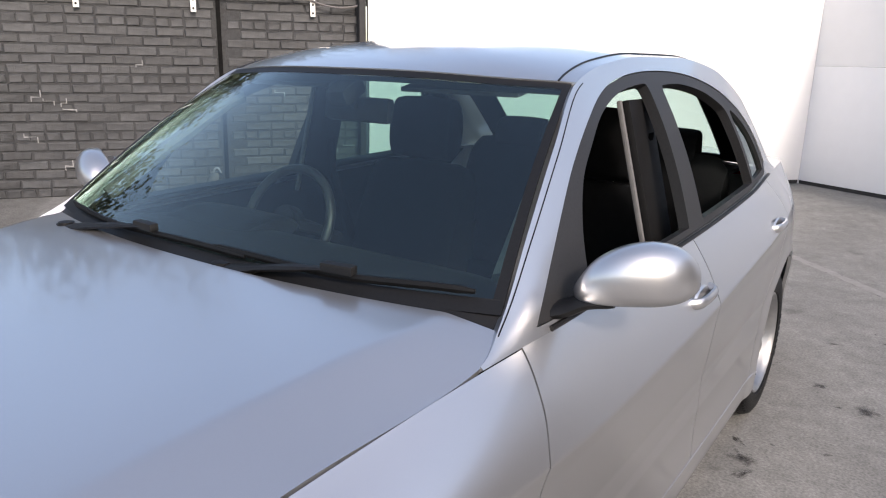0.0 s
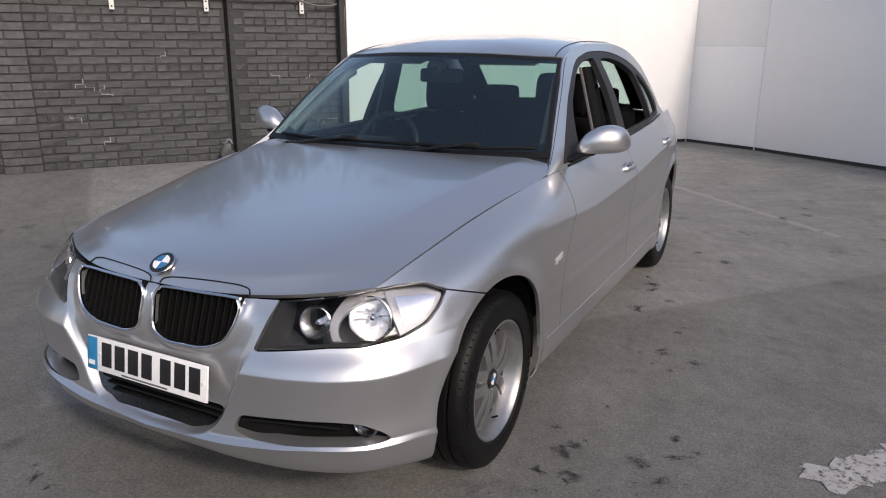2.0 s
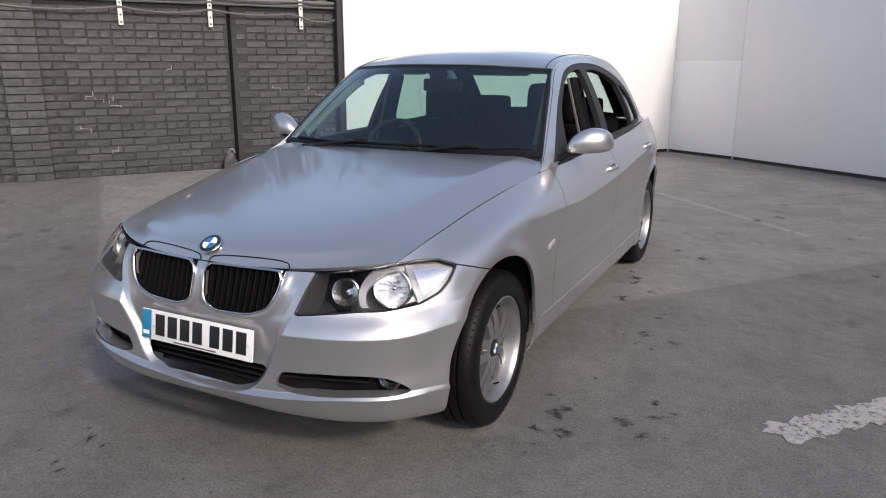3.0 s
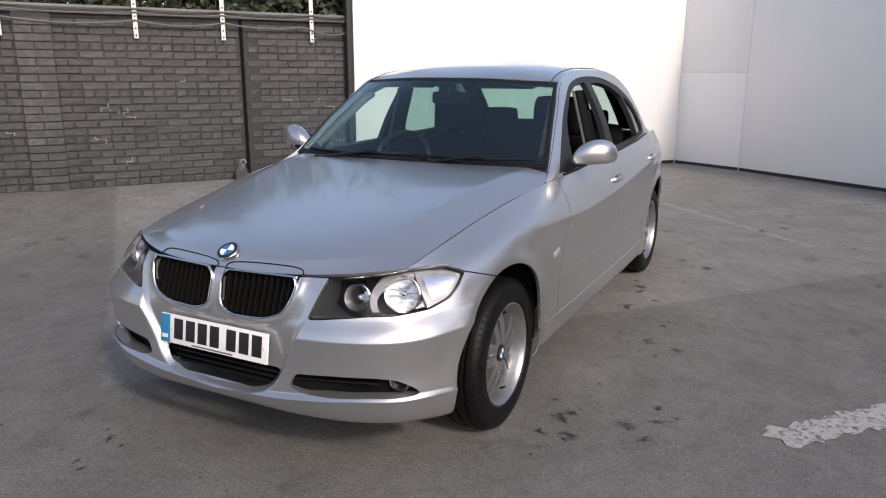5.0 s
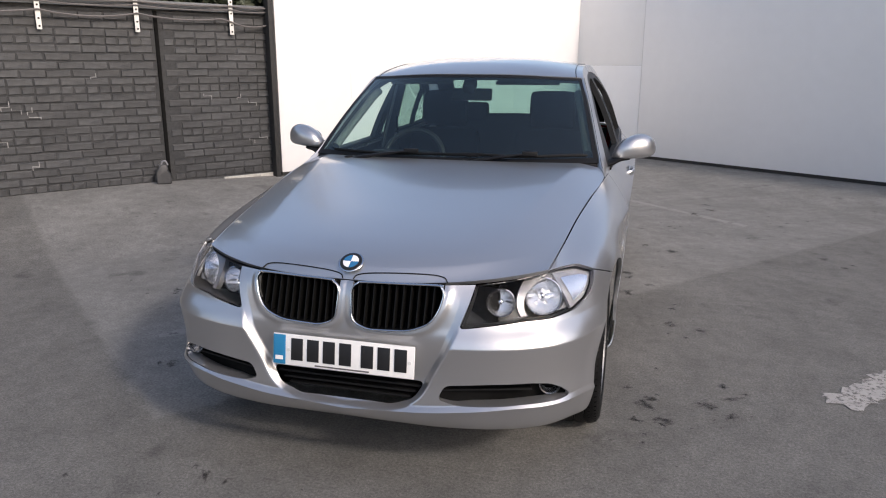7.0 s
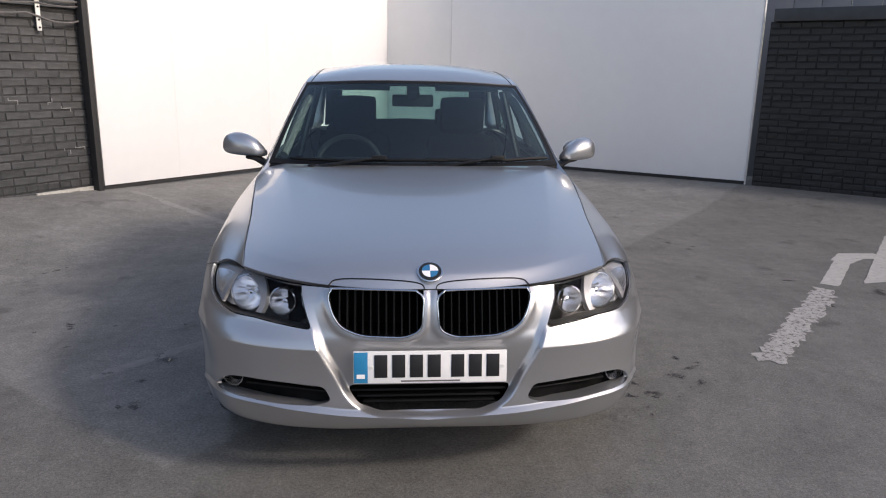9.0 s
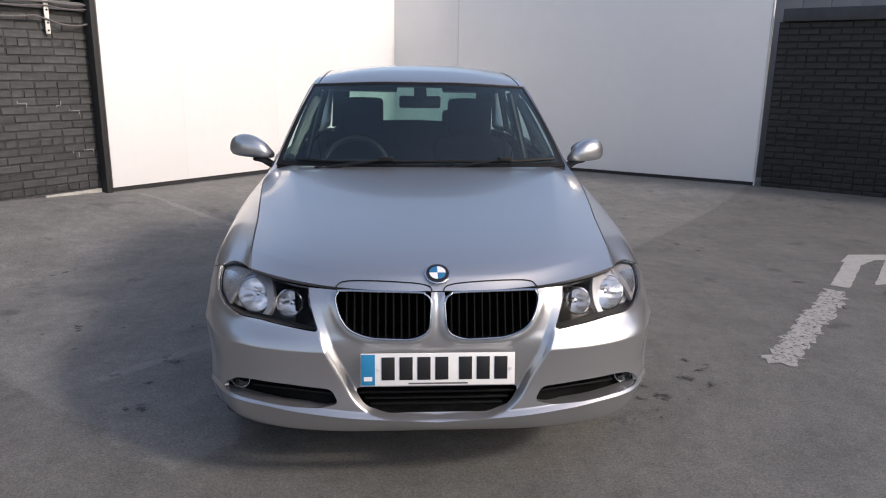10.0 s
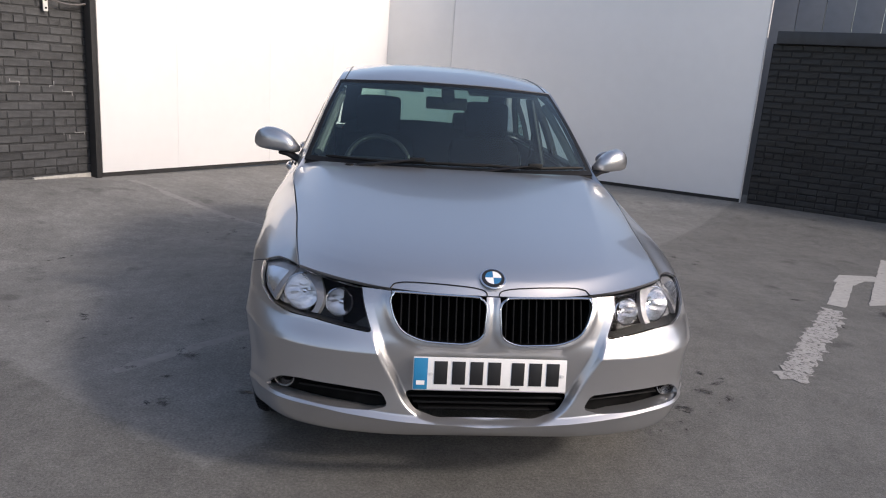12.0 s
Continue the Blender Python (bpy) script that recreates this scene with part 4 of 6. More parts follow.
SILL_Z = 0.335
for side in (1, -1):
    sheet = Sheet.grid(body_at, side * np.linspace(3.9, 16.2, 300), np.linspace(0, 7, 150))
    if side < 0:
        sheet = Sheet(sheet.v, sheet.uv, [f[::-1] for f in sheet.f])
    wing = sheet.keep(gap_field(DOOR_A, -1)).keep(in_poly(LAMP, plane_sz, -1, GAP)).keep(out_of_arch(*ARCH_FRONT)).keep(lambda p, uv: np.where(p[:, 1] < 0.0, p[:, 2] - seam_z(p[:, 1]) - GAP, 0.05)).keep(lambda p, uv: np.where(p[:, 1] > 0.2, p[:, 2] - SILL_Z, 0.05)).keep(lambda p, uv: 6.985 - uv[:, 1])
    wing.panel("front_wing", paint, car, 0.014)
    fdoor = sheet.keep(gap_field(DOOR_A, 1)).keep(gap_field(DOOR_B, -1)).keep(more(2, SILL_Z))
    rdoor = sheet.keep(gap_field(DOOR_B, 1)).keep(gap_field(DOOR_C, -1)).keep(more(2, SILL_Z)).keep(out_of_arch(ARCH_REAR[0], ARCH_REAR[1], ARCH_REAR[2] + 0.012))
    rear = sheet.keep(gap_field(DOOR_C, 1)).keep(out_of_arch(*ARCH_REAR)).keep(more(2, SILL_Z)).keep(lambda p, uv: np.where(p[:, 1] > 2.9, p[:, 2] - 0.66, 0.05)).keep(lambda p, uv: 15.6 - np.abs(uv[:, 0]))
    door_f = fdoor.panel("front_door", paint, car, 0.014)
    door_r = rdoor.panel("rear_door", paint, car, 0.014)
    rear.panel("rear_wing", paint, car, 0.014)
    sill = sheet.keep(less(2, SILL_Z - 2 * GAP)).keep(more(2, 0.208)).keep(out_of_arch(*ARCH_FRONT)).keep(out_of_arch(*ARCH_REAR)).keep(more(1, 0.1)).keep(less(1, 2.7))
    sill.panel("sill", paint, car, 0.006)
    # bead of body paint added in the gap, for the highlight on the door edges
    flange = [sheet.v[np.argmin(np.hypot(sheet.v[:, 1] - y, (sheet.v[:, 2] - SILL_Z)))] for y in np.linspace(0.40, 2.38, 50)]
    flange = [(q[0] - side * 0.001, y, SILL_Z - 0.003) for q, y in zip(flange, np.linspace(0.40, 2.38, 50))]
    v, f = tube(flange, 0.0035, 6)
    piece("sill_seam", v, f, paint, car, "thin paint bead added for the highlight on the doors' lower edge")
    # handles
    for door, yh, zh in ((door_f, 1.50, 0.860), (door_r, 2.42, 0.890)):
        pts = spline([(side * 0.876, yh - 0.085, zh - 0.004), (side * 0.904, yh - 0.06, zh), (side * 0.910, yh, zh + 0.003), (side * 0.904, yh + 0.06, zh + 0.004), (side * 0.874, yh + 0.085, zh + 0.004)], 18)
        v, f = tube(pts, [0.010] + [0.0125] * 16 + [0.010], 10, False, (0.75, 1.15))
        piece("door_handle", v, f, paint, door)
        v, f = lathe([(0.0, 0.034), (0.006, 0.03), (0.004, 0.001)], 24)
        m = Matrix.Translation((side * 0.885, yh, zh - 0.005)) @ Matrix.Scale(-1 if side < 0 else 1, 4, (1, 0, 0)) @ Matrix.Scale(2.0, 4, (0, 1, 0))
        piece("handle_bowl", placed(v, m), f, paint, door)
    # side marker
    part("side_marker", box((0.008, 0.082, 0.024), (side * 0.8905, 0.472, 0.652), 0.004, Matrix.Rotation(radians(10), 4, "X")), amber, car, "pale clear side marker lamp")
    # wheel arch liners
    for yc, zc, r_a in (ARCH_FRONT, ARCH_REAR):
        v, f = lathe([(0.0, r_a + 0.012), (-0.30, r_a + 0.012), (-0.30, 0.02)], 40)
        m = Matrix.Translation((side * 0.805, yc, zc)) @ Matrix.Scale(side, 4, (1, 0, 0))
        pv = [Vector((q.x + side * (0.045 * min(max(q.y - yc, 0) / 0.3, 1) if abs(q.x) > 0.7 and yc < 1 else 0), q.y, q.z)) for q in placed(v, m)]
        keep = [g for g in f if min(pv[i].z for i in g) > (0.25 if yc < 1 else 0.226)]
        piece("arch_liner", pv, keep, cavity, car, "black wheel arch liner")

rear_s = np.r_[np.linspace(13.2, 18.99, 80)]
for side in (1, -1):
    sh = Sheet.grid(body_at, side * rear_s, np.linspace(0, 7, 80))
    if side < 0:
        sh = Sheet(sh.v, sh.uv, [f[::-1] for f in sh.f])
    rb = sh.keep(less(2, 0.66 - 2 * GAP)).keep(out_of_arch(*ARCH_REAR)).keep(more(1, 2.9))
    rb.panel("rear_bumper", paint, car, 0.016)
    lampz = sh.keep(lambda p, uv: np.abs(uv[:, 0]) - 15.6).keep(more(2, 0.66))
    lampz.keep(lambda p, uv: np.abs(p[:, 0]) - 0.40).keep(more(2, 0.74)).panel("tail_lamp", tail_red, car, 0.01, "red tail lamp")
    lampz.keep(lambda p, uv: 0.40 - np.abs(p[:, 0])).panel("boot_face", paint, car, 0.01)
    lampz.keep(lambda p, uv: np.abs(p[:, 0]) - 0.40).keep(less(2, 0.74)).panel("boot_face", paint, car, 0.01)

# dark under-structure inside the panels
part("floor_pan", box((1.30, 3.5, 0.10), (0, 1.45, 0.27), 0.02), cavity, car, "dark underside")
part("bulkhead", box((1.30, 0.04, 0.52), (0, 0.48, 0.62), 0.02), cavity, car)
part("radiator", box((1.0, 0.05, 0.46), (0, -0.52, 0.49), 0.01), cavity, car)

# bonnet skin
hood_k = hood.keep(lambda p, uv: uv[:, 1] - 0.004 + 0 * p[:, 0]).keep(lambda p, uv: 0.994 - np.abs(uv[:, 0]))
hood_k.panel("bonnet", paint, car, 0.014, angle=25)
badge = new("badge")
badge.parent = car
badge.matrix_world = Matrix.Translation((0, -0.656, 0.8035)) @ Matrix.Rotation(radians(33), 4, "X")
part("ring", cyl(0.041, 0.007, (0, 0, 0), n=40, bevel=0.002), ink, badge, "dark round badge ring")
part("rim", join(*[cyl(0.0445, 0.006, (0, 0, -0.0012), n=40, bevel=0.002)]), chrome, badge)
for k, m_q in enumerate((badge_white, badge_blue, badge_white, badge_blue)):
    q = bmesh.new()
    pts = [(0, 0)] + [(0.028 * math.cos(radians(90 * k + a)), 0.028 * math.sin(radians(90 * k + a))) for a in np.linspace(0, 90, 10)]
    lo, hi = [q.verts.new((x, y, 0.003)) for x, y in pts], [q.verts.new((x, y, 0.0052)) for x, y in pts]
    q.faces.new(hi)
    for i in range(len(pts)):
        q.faces.new((lo[i], lo[(i + 1) % len(pts)], hi[(i + 1) % len(pts)], hi[i]))
    part("quarter", q, m_q, badge, smooth=False)

# ---- greenhouse ----
RAIL_Y = (0.55, 0.59, 0.69, 0.85, 1.05, 1.25, 1.47, 1.74, 2.08, 2.42, 2.73, 3.0, 3.12)
RAIL_X = (0.784, 0.782, 0.758, 0.714, 0.661, 0.610, 0.589, 0.581, 0.580, 0.592, 0.632, 0.676, 0.69)
RAIL_Z = (0.950, 0.956, 1.000, 1.118, 1.268, 1.398, 1.442, 1.462, 1.463, 1.432, 1.320, 1.105, 1.02)
BELT_Y, BELT_X, BELT_Z = ([q[i] for q in TOP[8:16]] for i in (1, 0, 2))


def side_at(y, w):
    """Side of the cabin: w from the window line (0) to the roof rail (1)."""
    xb, zb, xr, zr = pchip(BELT_Y, BELT_X, y), pchip(BELT_Y, BELT_Z, y), pchip(RAIL_Y, RAIL_X, y), pchip(RAIL_Y, RAIL_Z, y)
    h = np.clip((zr - zb) / 0.4, 0, 1)
    return np.stack([xb + (xr - xb) * w + 0.022 * h * np.sin(np.pi * w), y, zb + (zr - zb) * w], 1)


def arched(top, bottom):
    """An outline with a smooth upper curve and a straight lower edge."""
    return np.vstack([spline(top, 60), np.array(bottom, float)])


DLO = arched([(0.765, 0.972), (0.890, 1.075), (1.070, 1.218), (1.240, 1.324), (1.427, 1.392), (1.689, 1.421), (2.028, 1.414), (2.319, 1.367), (2.513, 1.292), (2.638, 1.198), (2.740, 1.073)], [(2.721, 1.033), (2.319, 1.010), (1.641, 0.990), (1.050, 0.974)])
WIN_F = arched([(0.985, 0.994), (1.020, 1.095), (1.095, 1.192), (1.190, 1.262), (1.310, 1.326), (1.466, 1.371), (1.641, 1.390), (1.679, 1.378), (1.674, 1.290)], [(1.631, 1.007)])
WIN_R = arched([(1.757, 1.013), (1.784, 1.310), (1.793, 1.376), (1.834, 1.385), (1.980, 1.384), (2.173, 1.357), (2.319, 1.310), (2.353, 1.282), (2.367, 1.230)], [(2.420, 1.033)])
WIN_Q = arched([(2.450, 1.039), (2.406, 1.210), (2.401, 1.282), (2.435, 1.282), (2.513, 1.242), (2.600, 1.168), (2.677, 1.067), (2.672, 1.051)], [(2.561, 1.044)])
WIN_ALL = (WIN_F, WIN_R, WIN_Q)

for side in (1, -1):
    sh = Sheet.grid(side_at, np.linspace(0.585, 3.08, 200), np.linspace(0.0, 1, 44))
    if side < 0:
        sh = sh.mirrored()
    frame_sheet = sh.keep(in_poly(DLO, plane_yz, -1, 0.001))
    frame_sheet.panel("cabin_frame", paint, car, 0.02)
    dark = sh.keep(in_poly(DLO, plane_yz, 1, -0.001))
    for wnd in WIN_ALL:
        dark = dark.keep(in_poly(wnd, plane_yz, -1, 0.0))
    dark.moved(-0.003).panel("window_frame", frame_grey, car, 0.03, "dark grey window surround")
    # the left windows stand open
    for name, wnd in (("quarter_window", WIN_Q), ("rear_window", WIN_R))[:1 if side > 0 else 2]:
        g = sh.keep(in_poly(wnd, plane_yz, 1, 0.004)).moved(-0.014)
        g.panel(name, glass, car, 0.004, "tinted side glass", True).visible_shadow = False
    # bright weather strip under the windows
    ys = np.linspace(0.80, 2.80, 60)
    pts = side_at(ys, np.full(60, 0.012)) * (side, 1, 1)
    v, f = tube(pts + np.array([side * 0.002, 0, 0.004]), 0.006, 6)
    piece("waist_strip", v, f, trim_black, car)


def roof_rail(y):
    return pchip(RAIL_Y, RAIL_X, y), pchip(RAIL_Y, RAIL_Z, y)


RC_Y, RC_Z = (1.07, 1.17, 1.35, 1.69, 2.12, 2.42, 2.54), (1.408, 1.442, 1.482, 1.511, 1.509, 1.480, 1.455)


def roof_at(u, v):
    y0, y1 = 1.095 + 0.150 * np.abs(u) ** 2.2, 2.52 - 0.13 * np.abs(u) ** 2.2
    y = y0 + (y1 - y0) * v
    xr, zr = roof_rail(y)
    zc = pchip(RC_Y, RC_Z, y)
    return np.stack([u * xr, y, zc + (zr - zc) * np.abs(u) ** 2.6], 1)


Sheet.grid(roof_at, np.linspace(-1, 1, 81), np.linspace(0, 1, 60)).panel("roof", paint, car, 0.02)
Sheet.grid(lambda u, v: roof_at(u * 0.97, v) - np.array([0, 0, 0.035]), np.linspace(1, -1, 30), np.linspace(0, 1, 20)).panel("headlining", lining_dark, car, 0.0, "grey cloth headlining")
for side in (1, -1):
    pts = roof_at(np.full(40, side * 0.935), np.linspace(0.0, 1.0, 40)) + np.array([0, 0, 0.0005])
    v, f = tube(pts, 0.0028, 6)
    piece("roof_channel", v, f, trim_black, car)
    pts = side_at(np.linspace(0.66, 1.275, 40), np.linspace(0.90, 0.975, 40)) * (side, 1, 1)
    v, f = tube(pts, 0.0016, 6)
    piece("pillar_joint", v, f, trim_black, car)


def screen_at(u, w):
    """Windscreen: w from the base (0) to the roof (1)."""
    a = np.abs(u) ** 2.2
    b = np.stack([u * 0.748, 0.597 + 0.105 * a, 0.993 + 0.012 * a], 1)
    t = roof_at(u * 0.985, np.zeros_like(u))
    p = b + (t - b) * w[:, None]
    p[:, 2] += 0.018 * np.sin(np.pi * w)
    p[:, 1] -= 0.010 * np.sin(np.pi * w)
    return p


screen = Sheet.grid(screen_at, np.linspace(-1, 1, 70), np.linspace(0, 1, 40))
inner = lambda p, uv: np.minimum(0.972 - np.abs(uv[:, 0]), np.minimum((uv[:, 1] - 0.04) * 1.3, (0.962 - uv[:, 1]) * 1.3))
ws = screen.keep(inner).moved(-0.004).panel("windscreen", glass, car, 0.004, "green-tinted windscreen", True)
ws.visible_shadow = False
screen.keep(lambda p, uv: -inner(p, uv)).moved(-0.0035).panel("windscreen_seal", trim_black, car, 0.008, "black windscreen border")


def cowl_at(u, w):
    a = bonnet_at(u, np.ones_like(u)) - np.array([0, 0.012, 0.022])
    b = screen_at(u, np.full_like(u, 0.05)) - np.array([0, 0, 0.004])
    p = a + (b - a) * w[:, None]
    p[:, 2] -= 0.006 * np.sin(np.pi * w)
    return p


Sheet.grid(cowl_at, np.linspace(-1, 1, 50), np.linspace(0, 1, 6)).panel("cowl", trim_black, car, 0.01, "black cowl below the windscreen")


def rear_screen_at(u, w):
    a = np.abs(u) ** 2.2
    b = np.stack([u * 0.655, 3.06 - 0.06 * a, 1.035 - 0.002 * a], 1)
    t = roof_at(u * 0.985, np.ones_like(u))
    p = b + (t - b) * w[:, None]
    p[:, 2] += 0.022 * np.sin(np.pi * w)
    return p


rs = Sheet.grid(lambda u, w: rear_screen_at(u, w), np.linspace(1, -1, 40), np.linspace(0, 1, 24))
rs.keep(lambda p, uv: np.minimum(0.80 - np.abs(uv[:, 0]), np.minimum(uv[:, 1] - 0.06, 0.94 - uv[:, 1]))).moved(-0.002).panel("rear_screen", glass, car, 0.004, "tinted rear screen", True).visible_shadow = False
rs.keep(lambda p, uv: -np.minimum(0.80 - np.abs(uv[:, 0]), np.minimum(uv[:, 1] - 0.06, 0.94 - uv[:, 1]))).panel("rear_screen_seal", trim_black, car, 0.008)


def boot_at(u, v):
    a = np.abs(u)
    yc = 3.03 + (3.695 - 3.03) * v
    ye = 2.98 + (3.60 - 2.98) * v
    y = yc + (ye - yc) * a ** 3
    xe = pchip([q[1] for q in TOP[12:17]], [q[0] for q in TOP[12:17]], np.minimum(ye, 3.58))
    zc = pchip((3.0, 3.2, 3.45, 3.62, 3.70), (1.04, 1.047, 1.043, 1.03, 0.985), yc)
    ze = pchip([q[1] for q in TOP[12:17]], [q[2] for q in TOP[12:17]], np.minimum(ye, 3.58))
    return np.stack([u * xe, y, zc + (ze - zc) * a ** 2.4], 1)


Sheet.grid(boot_at, np.linspace(-1, 1, 50), np.linspace(0, 1, 30)).panel("boot_lid", paint, car, 0.014)

# ---- wipers ----
for knots, arm in ((((-0.62, 0.640), (-0.30, 0.590), (0.16, 0.585)), (-0.20, 0.545)), (((0.05, 0.588), (0.38, 0.604), (0.672, 0.668)), (0.42, 0.555))):
    wiper = new("wiper")
    wiper.parent = car
    pts = []
    for x, y in spline(knots, 24):
        u = x / 0.72
        w = (y - (0.555 + 0.10 * abs(u) ** 2.2)) / 0.62
        q = screen_at(np.array([u]), np.array([max(w, 0.03)]))[0]
        pts.append(q + np.array([0, -0.006, 0.013]))
    v, f = tube(pts, [0.004] + [0.0070] * 22 + [0.004], 6, False, (0.8, 1.2))
    piece("blade", v, f, rubber, wiper)
    mid = pts[13]
    root_p = np.array([arm[0] - 0.32, arm[1] + 0.047, 0.988])
    v, f = tube(spline([root_p, root_p + (mid - root_p) * 0.55 + np.array([0, -0.012, 0.014]), mid + np.array([0, -0.003, 0.014])], 14), [0.019] * 5 + [0.014] * 5 + [0.010] * 4, 8, False, (1.2, 0.6))
    piece("arm", v, f, trim_black, wiper)
    part("clip", box((0.075, 0.024, 0.020), tuple(mid + np.array([0, -0.004, 0.016])), 0.005, Matrix.Rotation(math.atan2(pts[14][1] - pts[12][1], pts[14][0] - pts[12][0]), 4, "Z")), trim_black, wiper)
    part("pivot", cyl(0.024, 0.036, tuple(root_p), n=16, bevel=0.004), trim_black, wiper)

# ---- door mirrors ----
for side in (1, -1):
    mirror = new("door_mirror")
    mirror.parent = car
    # rings from the foot to the rounded outer end: x, centre y, centre z, half depth, half height
    rings = [(0.782, 0.862, 0.990, 0.014, 0.012), (0.800, 0.858, 0.998, 0.034, 0.030), (0.828, 0.857, 1.013, 0.050, 0.050), (0.87, 0.865, 1.026, 0.058, 0.063), (0.915, 0.880, 1.032, 0.060, 0.067), (0.955, 0.897, 1.031, 0.055, 0.061), (0.982, 0.912, 1.027, 0.041, 0.046), (0.996, 0.922, 1.023, 0.020, 0.022), (0.999, 0.925, 1.022, 0.002, 0.002)]
    rings = [((0.812 + (x - 0.79) * 0.98 if side > 0 else 0.795 + (x - 0.79) * 1.13), 0.895 + (y - 0.862) * 1.2, (1.050 if side > 0 else 1.060) + (z - 1.022), d * 1.12, h) for x, y, z, d, h in rings]
    r = spline(rings, 26)
    v, f = [], []
    K = 32
    for x, cy, cz, d, h in r:
        for k in range(K):
            w = 2 * math.pi * k / K
            c, s = math.cos(w), math.sin(w)
            y = -d * abs(c) ** 0.9 if c > 0 else 0.55 * d * abs(c) ** 0.5
            v.append((side * x, cy + y, cz + h * (s ** 0.92 if s > 0 else -0.80 * abs(s) ** 0.5)))
    for i in range(len(r) - 1):
        for k in range(K):
            q = (i * K + k, i * K + (k + 1) % K, (i + 1) * K + (k + 1) % K, (i + 1) * K + k)
            f.append(q if side > 0 else q[::-1])
    piece("shell", v, f, paint, mirror)
    g = [(side * (0.912 + 0.08 * math.cos(a)), 0.968 + 0.02 * math.cos(a), 1.064 + 0.045 * math.sin(a)) for a in np.linspace(0, 2 * math.pi, 33)[:-1]]
    piece("mirror_glass", g + [(x, y - 0.006, z) for x, y, z in g], [tuple(range(32)), tuple(range(32, 64))[::-1]] + [(i, (i + 1) % 32, 32 + (i + 1) % 32, 32 + i) for i in range(32)], chrome, mirror, "mirror glass", False)
    v, f = tube(spline([(side * 0.755, 0.85, 0.972), (side * 0.80, 0.865, 0.985), (side * 0.84, 0.875, 1.005), (side * 0.89, 0.884, 1.010)], 12), [0.030, 0.029, 0.028, 0.027, 0.026, 0.026, 0.026, 0.025, 0.024, 0.022, 0.02, 0.016], 12, False, (1.5, 0.62))
    piece("mirror_foot", v, f, trim_black, mirror, "black mirror foot")

# ---- wheels ----


